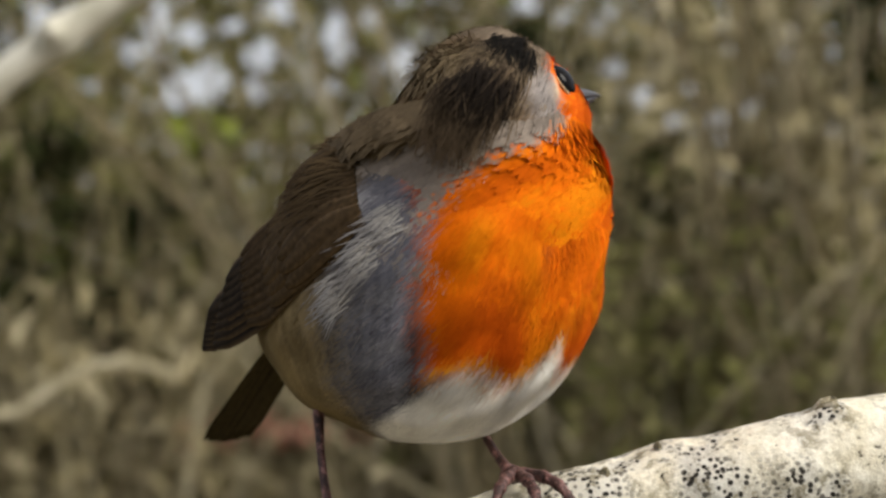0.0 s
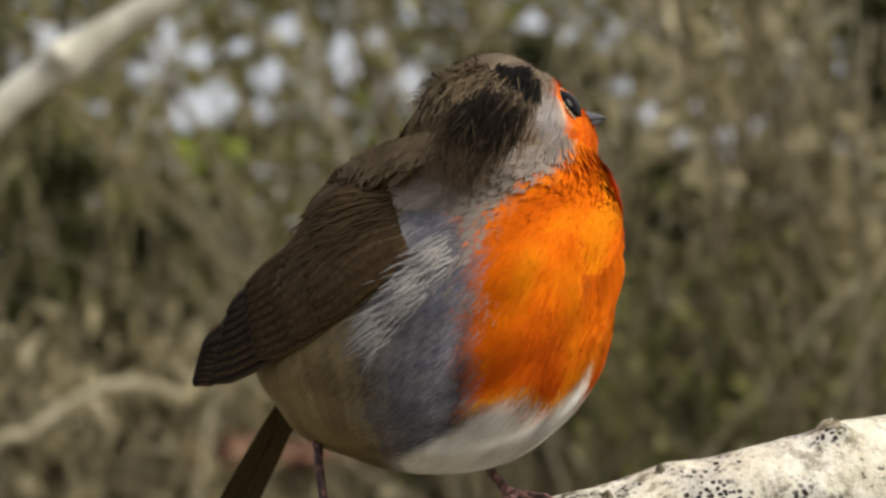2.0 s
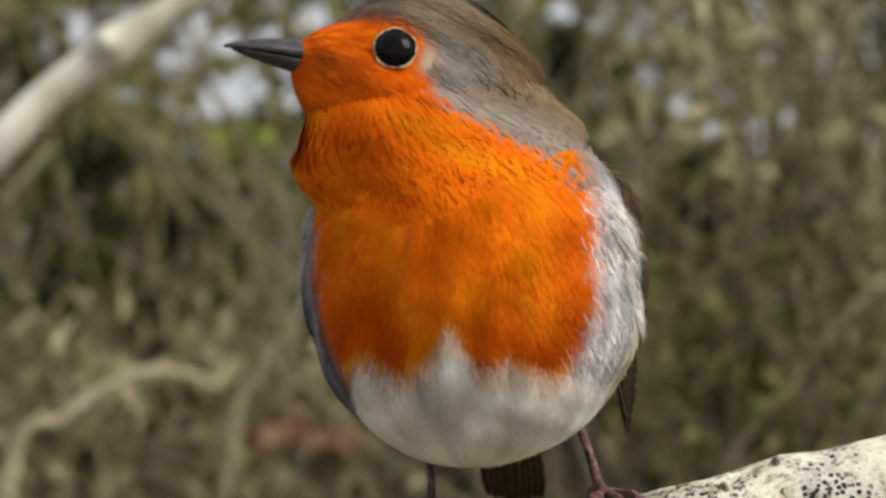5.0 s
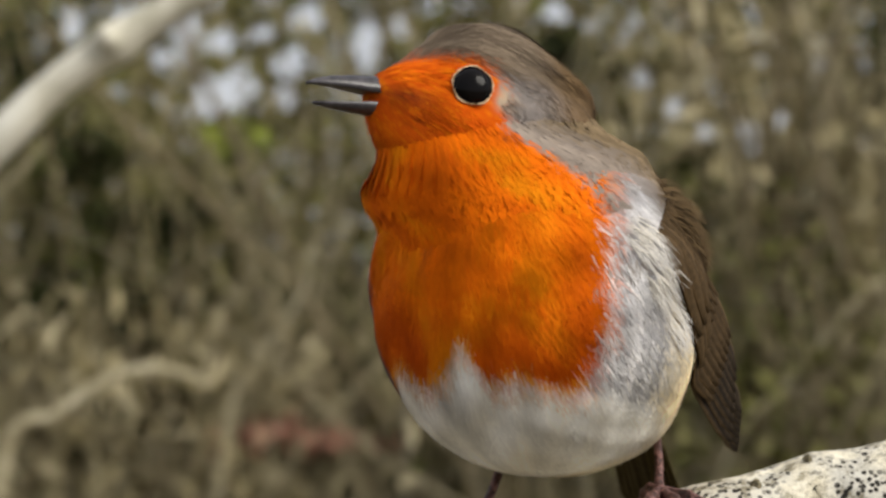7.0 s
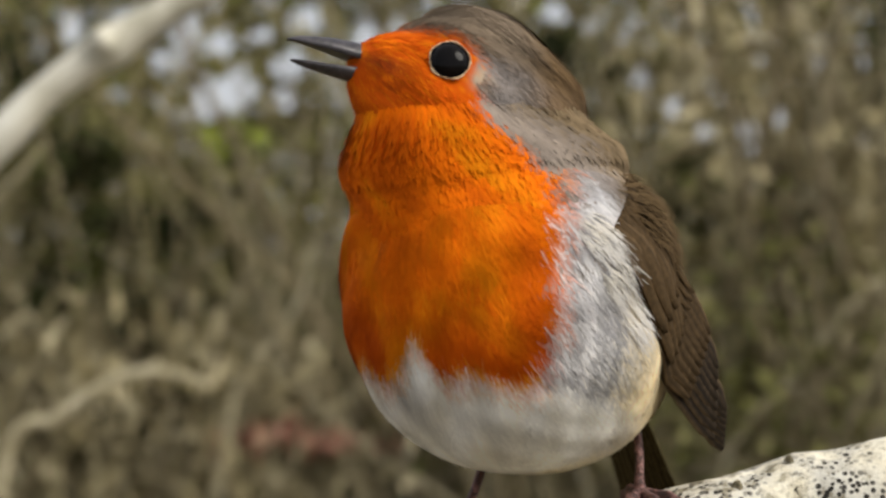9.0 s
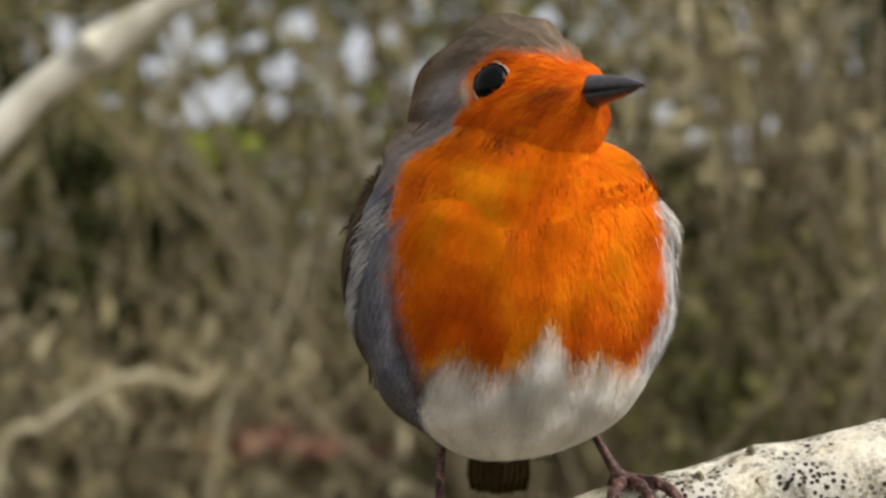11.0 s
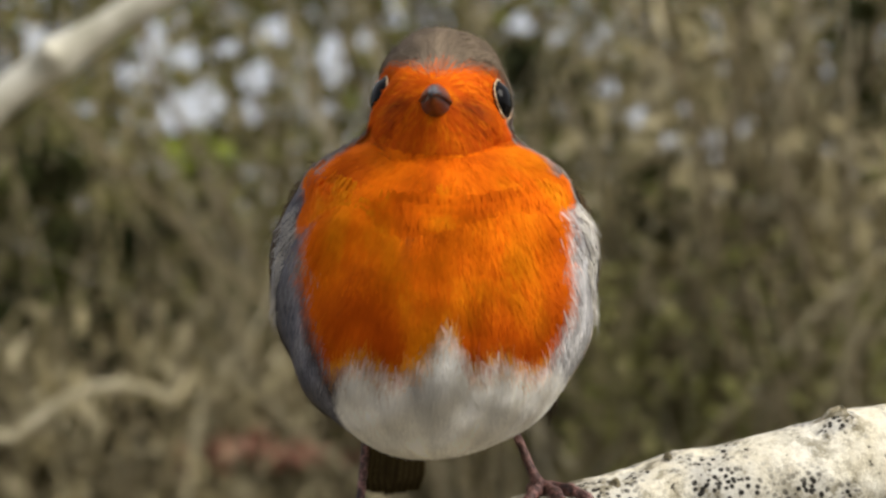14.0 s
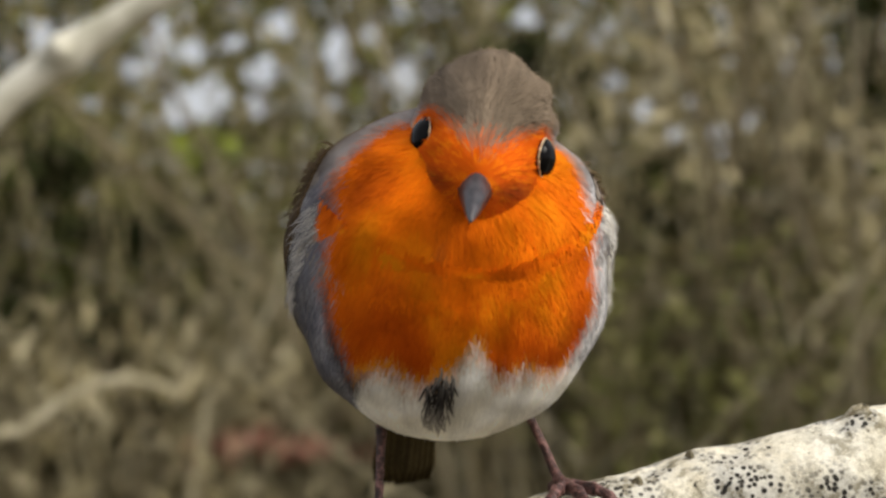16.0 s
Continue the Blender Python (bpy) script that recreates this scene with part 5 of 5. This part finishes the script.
    walk(leg_left, [
        (0, pose(-0.00549, 0.02306, -0.03817, 59.09, -28.15, -0.00)),
        (0.2, pose(-0.00392, 0.02370, -0.03744, 59.42, -35.24, -0.00)),
        (0.5, pose(-0.00297, 0.02289, -0.03719, 57.87, -38.91, 0.00)),
        (1, pose(-0.00158, 0.02185, -0.03704, 55.22, -43.34, 0.00)),
        (1.5, pose(-0.00148, 0.02207, -0.03664, 55.87, -44.66, 0.00)),
        (2, pose(-0.00081, 0.02200, -0.03703, 54.46, -45.40, 0.00)),
        (2.5, pose(-0.00097, 0.02291, -0.03819, 54.34, -42.13, 0.00)),
        (2.9, pose(-0.00089, 0.02235, -0.03852, 53.17, -41.60, -0.00)),
        (3, pose(-0.00447, 0.01924, -0.04161, 47.99, -25.74, -0.00)),
        (3.5, pose(-0.00604, 0.02067, -0.04324, 48.56, -19.06, -0.00)),
        (3.9, pose(-0.00644, 0.01694, -0.04356, 42.60, -17.57, 0.00)),
        (4, pose(-0.01730, -0.00009, -0.04515, 45.96, 3.53, 0.00)),
        (4.1, pose(-0.02465, -0.00004, -0.04382, 45.45, 23.58, 0.00)),
        (4.2, pose(-0.02569, -0.00245, -0.04388, 41.48, 25.97, 0.00)),
        (4.4, pose(-0.02439, -0.00515, -0.04251, 39.66, 24.37, -0.00)),
        (4.5, pose(-0.02409, -0.00944, -0.04227, 32.15, 23.89, 0.00)),
        (4.6, pose(-0.02685, -0.00983, -0.04157, 30.51, 31.70, 0.00)),
        (5, pose(-0.02396, -0.00987, -0.04249, 31.08, 23.28, 0.00)),
        (5.2, pose(-0.01827, -0.01074, -0.04286, 30.66, 6.87, 0.00)),
        (6.2, pose(-0.02183, -0.00517, -0.04074, 45.54, 25.08, 0.00)),
        (7.3, pose(-0.02190, -0.00966, -0.03878, 40.55, 28.12, -0.00)),
        (7.5, pose(-0.02234, -0.00992, -0.03862, 39.89, 29.70, -0.00)),
        (8, pose(-0.02270, -0.01064, -0.03698, 40.52, 33.81, 0.00)),
        (8.5, pose(-0.02071, -0.00987, -0.03930, 40.23, 23.67, 0.00)),
        (9, pose(-0.02209, -0.01181, -0.04006, 34.15, 26.74, 0.00)),
        (9.2, pose(-0.02216, -0.01239, -0.04013, 32.71, 26.84, 0.00)),
        (10.1, pose(-0.02521, -0.00365, -0.03938, -11.81, 39.95, 0.00)),
        (11.3, pose(-0.02125, 0.00679, -0.04015, 23.13, 27.12, 0.00)),
        (11.5, pose(-0.02278, 0.00706, -0.04045, 22.68, 31.27, 0.00)),
        (11.9, pose(-0.02434, 0.00779, -0.04192, 22.30, 32.99, -0.00)),
        (12, pose(-0.02315, 0.00931, -0.04109, 27.82, 31.23, -0.00)),
        (12.5, pose(-0.02307, 0.01019, -0.04115, 29.99, 30.92, 0.00)),
        (13, pose(-0.01792, 0.00971, -0.04187, 30.72, 13.86, 0.00)),
        (13.2, pose(-0.01839, 0.01027, -0.04140, 32.68, 15.92, 0.00)),
        (13.3, pose(-0.02076, 0.00873, -0.04121, 27.68, 23.95, 0.00)),
        (13.5, pose(-0.01940, 0.00868, -0.04106, 28.49, 19.72, 0.00)),
        (14, pose(-0.02049, 0.00872, -0.04106, 28.00, 23.32, -0.00)),
        (14.5, pose(-0.02175, 0.00876, -0.03901, 30.07, 30.79, 0.00)),
        (15, pose(-0.02172, 0.00876, -0.04028, 28.36, 28.41, -0.00)),
        (15.2, pose(-0.02356, 0.00883, -0.04156, 25.79, 31.56, -0.00)),
        (15.3, pose(-0.02204, 0.01536, -0.04056, 42.71, 28.91, 0.00)),
        (15.4, pose(-0.02138, 0.01836, -0.04051, 48.43, 26.97, 0.00)),
        (15.5, pose(-0.02163, 0.01849, -0.04102, 47.65, 26.94, 0.00)),
        (16, pose(-0.02109, 0.01852, -0.04148, 47.40, 24.62, 0.00)),
    ])
    walk(leg_right, [
        (0, pose(0.01927, 0.00010, -0.05147, 36.30, -16.41, -0.00)),
        (0.2, pose(0.01811, -0.00168, -0.05112, 34.77, -14.61, -0.00)),
        (0.5, pose(0.01858, -0.00286, -0.05092, 33.37, -15.52, 0.00)),
        (1, pose(0.01899, -0.00463, -0.05089, 31.05, -16.23, -0.00)),
        (1.5, pose(0.01860, -0.00476, -0.05055, 31.23, -15.72, 0.00)),
        (2, pose(0.01826, -0.00551, -0.05105, 29.93, -14.89, 0.00)),
        (2.5, pose(0.01758, -0.00492, -0.05225, 29.93, -13.22, -0.00)),
        (2.9, pose(0.01818, -0.00515, -0.05253, 29.33, -14.12, 0.00)),
        (3, pose(0.01803, -0.00723, -0.05208, 26.90, -14.05, 0.00)),
        (3.5, pose(0.01693, -0.00541, -0.05370, 28.39, -11.61, 0.00)),
        (3.9, pose(0.01916, -0.00693, -0.05310, 26.42, -15.47, -0.00)),
        (4, pose(0.01366, -0.01136, -0.05307, 9.72, -3.50, 0.00)),
        (4.1, pose(0.00732, -0.00801, -0.05173, 16.99, 10.31, 0.00)),
        (4.2, pose(0.00694, -0.00703, -0.05179, 18.83, 11.09, 0.00)),
        (4.4, pose(0.00854, -0.00630, -0.05042, 21.46, 8.06, 0.00)),
        (4.5, pose(0.00854, -0.00486, -0.05018, 24.52, 8.15, 0.00)),
        (4.6, pose(0.00578, -0.00525, -0.04948, 23.88, 14.84, 0.00)),
        (5, pose(0.00859, -0.00471, -0.05040, 24.61, 7.96, 0.00)),
        (5.2, pose(0.01370, -0.00277, -0.05077, 28.05, -3.92, -0.00)),
        (6.2, pose(0.01115, 0.00749, -0.04713, 45.46, 2.30, 0.00)),
        (7.3, pose(0.00839, 0.00854, -0.04518, 49.11, 10.67, 0.00)),
        (7.5, pose(0.00794, 0.00827, -0.04502, 48.88, 12.04, -0.00)),
        (8, pose(0.00727, 0.00808, -0.04338, 50.80, 15.23, -0.00)),
        (8.5, pose(0.00893, 0.00937, -0.04569, 49.54, 8.87, -0.00)),
        (9, pose(0.00685, 0.00846, -0.04645, 46.80, 14.13, 0.00)),
        (9.2, pose(0.00643, 0.00838, -0.04652, 46.46, 15.20, -0.00)),
        (10.1, pose(0.00976, 0.00572, -0.04957, 13.52, 7.83, 0.00)),
        (11.3, pose(0.01440, 0.00051, -0.05034, 1.19, -3.29, 0.00)),
        (11.5, pose(0.01288, 0.00078, -0.05064, 1.80, 0.29, -0.00)),
        (11.9, pose(0.01120, 0.00088, -0.05211, 1.92, 3.95, 0.00)),
        (12, pose(0.01182, -0.00006, -0.05127, -0.14, 2.67, -0.00)),
        (12.5, pose(0.01155, -0.00039, -0.05134, -0.89, 3.29, 0.00)),
        (13, pose(0.01610, -0.00267, -0.05206, -5.81, -6.79, -0.00)),
        (13.2, pose(0.01540, -0.00270, -0.05159, -5.99, -5.36, 0.00)),
        (13.3, pose(0.01542, 0.00747, -0.05140, 16.31, -5.45, -0.00)),
        (13.5, pose(0.01678, 0.00742, -0.05125, 16.21, -8.52, 0.00)),
        (14, pose(0.01569, 0.00746, -0.05125, 16.37, -6.07, 0.00)),
        (14.5, pose(0.01443, 0.00750, -0.04919, 17.89, -3.52, 0.00)),
        (15, pose(0.01446, 0.00750, -0.05047, 17.01, -3.40, 0.00)),
        (15.2, pose(0.01262, 0.00756, -0.05175, 16.37, 0.85, 0.00)),
        (15.3, pose(0.01407, 0.01427, -0.05100, 29.70, -2.45, 0.00)),
        (15.4, pose(0.01462, 0.01659, -0.05124, 33.27, -3.67, 0.00)),
        (15.5, pose(0.01437, 0.01671, -0.05175, 32.95, -3.04, -0.00)),
        (16, pose(0.01491, 0.01675, -0.05220, 32.51, -4.16, -0.00)),
    ])
    walk(foot_left, [
        (0, pose(-0.00549, 0.02306, -0.03817, 7.57, 4.89, -32.68)),
        (0.2, pose(-0.00392, 0.02370, -0.03744, 7.02, 5.65, -38.65)),
        (0.5, pose(-0.00297, 0.02289, -0.03719, 6.92, 5.77, -39.65)),
        (1, pose(-0.00158, 0.02185, -0.03704, 6.71, 6.01, -41.65)),
        (1.5, pose(-0.00148, 0.02207, -0.03664, 6.61, 6.12, -42.65)),
        (2, pose(-0.00081, 0.02200, -0.03703, 6.39, 6.35, -44.65)),
        (2.5, pose(-0.00097, 0.02291, -0.03819, 6.28, 6.46, -45.65)),
        (2.9, pose(-0.00089, 0.02235, -0.03852, 6.39, 6.35, -44.65)),
        (3, pose(-0.00447, 0.01924, -0.04161, 1.58, 1.23, -37.98)),
        (3.5, pose(-0.00604, 0.02067, -0.04324, 1.60, 1.20, -36.98)),
        (3.9, pose(-0.00644, 0.01694, -0.04356, 0.00, -0.00, -31.00)),
        (4, pose(-0.01730, -0.00009, -0.04515, 0.00, -0.00, -8.00)),
        (4.1, pose(-0.02465, -0.00004, -0.04382, 0.00, -0.00, -2.00)),
        (4.2, pose(-0.02569, -0.00245, -0.04388, 0.00, -0.00, 4.00)),
        (4.4, pose(-0.02439, -0.00515, -0.04251, 0.00, -0.00, 10.00)),
        (4.5, pose(-0.02409, -0.00944, -0.04227, 0.00, -0.00, 20.00)),
        (4.6, pose(-0.02685, -0.00983, -0.04157, 0.00, -0.00, 20.00)),
        (5, pose(-0.02396, -0.00987, -0.04249, 0.00, -0.00, 21.00)),
        (5.2, pose(-0.01827, -0.01074, -0.04286, 0.00, -0.00, 26.00)),
        (6.2, pose(-0.02183, -0.00517, -0.04074, 0.00, -0.00, 33.00)),
        (7.3, pose(-0.02190, -0.00966, -0.03878, 0.00, -0.00, 43.00)),
        (7.5, pose(-0.02234, -0.00992, -0.03862, 0.00, -0.00, 43.00)),
        (8, pose(-0.02270, -0.01064, -0.03698, 0.00, -0.00, 44.00)),
        (8.5, pose(-0.02071, -0.00987, -0.03930, 0.00, -0.00, 45.00)),
        (9, pose(-0.02209, -0.01181, -0.04006, 0.00, -0.00, 47.00)),
        (9.2, pose(-0.02216, -0.01239, -0.04013, 0.00, -0.00, 48.00)),
        (10.1, pose(-0.02521, -0.00365, -0.03938, 0.00, -0.00, 27.00)),
        (11.3, pose(-0.02125, 0.00679, -0.04015, 0.00, -0.00, 2.00)),
        (11.5, pose(-0.02278, 0.00706, -0.04045, 0.00, -0.00, 2.00)),
        (11.9, pose(-0.02434, 0.00779, -0.04192, 0.00, -0.00, 1.00)),
        (12, pose(-0.02315, 0.00931, -0.04109, 0.00, -0.00, -3.00)),
        (12.5, pose(-0.02307, 0.01019, -0.04115, 0.00, -0.00, -5.00)),
        (13, pose(-0.01792, 0.00971, -0.04187, 0.00, -0.00, -8.00)),
        (13.2, pose(-0.01839, 0.01027, -0.04140, 0.00, -0.00, -9.00)),
        (13.3, pose(-0.02076, 0.00873, -0.04121, 0.00, -0.00, 10.00)),
        (13.5, pose(-0.01940, 0.00868, -0.04106, 0.00, -0.00, 10.00)),
        (14, pose(-0.02049, 0.00872, -0.04106, 0.00, -0.00, 10.00)),
        (14.5, pose(-0.02175, 0.00876, -0.03901, 0.00, -0.00, 10.00)),
        (15, pose(-0.02172, 0.00876, -0.04028, 0.00, -0.00, 10.00)),
        (15.2, pose(-0.02356, 0.00883, -0.04156, 0.00, -0.00, 10.00)),
        (15.3, pose(-0.02204, 0.01536, -0.04056, 7.92, -1.11, 7.92)),
        (15.4, pose(-0.02138, 0.01836, -0.04051, 10.94, -1.14, 5.89)),
        (15.5, pose(-0.02163, 0.01849, -0.04102, 10.94, -1.14, 5.89)),
        (16, pose(-0.02109, 0.01852, -0.04148, 10.94, -1.14, 5.89)),
    ])
    walk(foot_right, [
        (0, pose(0.01927, 0.00010, -0.05147, 7.57, 4.89, -32.68)),
        (0.2, pose(0.01811, -0.00168, -0.05112, 7.02, 5.65, -38.65)),
        (0.5, pose(0.01858, -0.00286, -0.05092, 6.92, 5.77, -39.65)),
        (1, pose(0.01899, -0.00463, -0.05089, 6.71, 6.01, -41.65)),
        (1.5, pose(0.01860, -0.00476, -0.05055, 6.61, 6.12, -42.65)),
        (2, pose(0.01826, -0.00551, -0.05105, 6.39, 6.35, -44.65)),
        (2.5, pose(0.01758, -0.00492, -0.05225, 6.28, 6.46, -45.65)),
        (2.9, pose(0.01818, -0.00515, -0.05253, 6.39, 6.35, -44.65)),
        (3, pose(0.01803, -0.00723, -0.05208, 1.58, 1.23, -37.98)),
        (3.5, pose(0.01693, -0.00541, -0.05370, 1.60, 1.20, -36.98)),
        (3.9, pose(0.01916, -0.00693, -0.05310, 0.00, -0.00, -31.00)),
        (4, pose(0.01366, -0.01136, -0.05307, 0.00, -0.00, -8.00)),
        (4.1, pose(0.00732, -0.00801, -0.05173, 0.00, -0.00, -2.00)),
        (4.2, pose(0.00694, -0.00703, -0.05179, 0.00, -0.00, 4.00)),
        (4.4, pose(0.00854, -0.00630, -0.05042, 0.00, -0.00, 10.00)),
        (4.5, pose(0.00854, -0.00486, -0.05018, 0.00, -0.00, 20.00)),
        (4.6, pose(0.00578, -0.00525, -0.04948, 0.00, -0.00, 20.00)),
        (5, pose(0.00859, -0.00471, -0.05040, 0.00, -0.00, 21.00)),
        (5.2, pose(0.01370, -0.00277, -0.05077, 0.00, -0.00, 26.00)),
        (6.2, pose(0.01115, 0.00749, -0.04713, 0.00, -0.00, 33.00)),
        (7.3, pose(0.00839, 0.00854, -0.04518, 0.00, -0.00, 43.00)),
        (7.5, pose(0.00794, 0.00827, -0.04502, 0.00, -0.00, 43.00)),
        (8, pose(0.00727, 0.00808, -0.04338, 0.00, -0.00, 44.00)),
        (8.5, pose(0.00893, 0.00937, -0.04569, 0.00, -0.00, 45.00)),
        (9, pose(0.00685, 0.00846, -0.04645, 0.00, -0.00, 47.00)),
        (9.2, pose(0.00643, 0.00838, -0.04652, 0.00, -0.00, 48.00)),
        (10.1, pose(0.00976, 0.00572, -0.04957, 0.00, -0.00, 27.00)),
        (11.3, pose(0.01440, 0.00051, -0.05034, 0.00, -0.00, 2.00)),
        (11.5, pose(0.01288, 0.00078, -0.05064, 0.00, -0.00, 2.00)),
        (11.9, pose(0.01120, 0.00088, -0.05211, 0.00, -0.00, 1.00)),
        (12, pose(0.01182, -0.00006, -0.05127, 0.00, -0.00, -3.00)),
        (12.5, pose(0.01155, -0.00039, -0.05134, 0.00, -0.00, -5.00)),
        (13, pose(0.01610, -0.00267, -0.05206, 0.00, -0.00, -8.00)),
        (13.2, pose(0.01540, -0.00270, -0.05159, 0.00, -0.00, -9.00)),
        (13.3, pose(0.01542, 0.00747, -0.05140, 0.00, -0.00, 10.00)),
        (13.5, pose(0.01678, 0.00742, -0.05125, 0.00, -0.00, 10.00)),
        (14, pose(0.01569, 0.00746, -0.05125, 0.00, -0.00, 10.00)),
        (14.5, pose(0.01443, 0.00750, -0.04919, 0.00, -0.00, 10.00)),
        (15, pose(0.01446, 0.00750, -0.05047, 0.00, -0.00, 10.00)),
        (15.2, pose(0.01262, 0.00756, -0.05175, 0.00, -0.00, 10.00)),
        (15.3, pose(0.01407, 0.01427, -0.05100, 7.92, -1.11, 7.92)),
        (15.4, pose(0.01462, 0.01659, -0.05124, 10.94, -1.14, 5.89)),
        (15.5, pose(0.01437, 0.01671, -0.05175, 10.94, -1.14, 5.89)),
        (16, pose(0.01491, 0.01675, -0.05220, 10.94, -1.14, 5.89)),
    ])

    def tuft_rows(spot, out, rows):
        return [(t, Matrix.Translation((Vector(spot) + Vector(out) * up) * MM)) for t, up in rows]

    walk(crest, tuft_rows(crest_spot, crest_out, [(0, 1.2), (0.3, -1.6), (0.6, -1.4), (0.9, -0.5), (1.2, -1.6), (1.5, 0.6), (1.8, -1.0), (2.0, 0.4), (2.3, 2.0), (2.9, 2.0), (3.0, -1.8), (3.5, -2.2), (3.8, -0.2), (3.9, -0.2), (4.1, -5), (16, -5)]))
    walk(ruffle, tuft_rows(ruffle_spot, ruffle_out, [(0, -1.5), (0.3, -3.5), (0.7, -3), (0.9, -2), (1.2, -3.5), (1.5, -2), (2.0, -1), (2.4, -0.5), (2.9, -0.5), (3.0, -2.0), (3.9, -1.2), (4.1, -6.5), (16, -6.5)]))
    walk(gape, [(t, Matrix.Translation((x * MM, y * MM, z * MM))) for t, x, y, z in ((0, -3, 4, -6), (8.3, -6, 8, -14), (8.4, -13.3, 12.2, -21.5), (8.6, -13.3, 12.2, -21.5), (8.75, -6, 8, -15), (9.2, -3, 4, -6), (16, -3, 4, -6))])
    walk(nape, tuft_rows(nape_spot, nape_out, [(0, 5.5), (0.25, -3), (0.6, -3), (0.9, -1.5), (1.2, -2), (1.5, 4.0), (1.8, 6.3), (2.0, 6.3), (2.3, -1), (2.9, -1), (3.0, -5), (16, -6)]))
    walk(belly, tuft_rows(belly_spot, belly_out, [(0, -4), (10.5, -4), (11.3, -1.0), (11.9, -0.1), (12.5, 0.0), (12.8, -1.0), (13.2, -2.5), (13.5, -3), (14.1, -2.5), (14.4, 0.6), (14.5, 0.9), (15.2, 0.7), (15.3, 0.1), (16, 0.1)]))


motions()
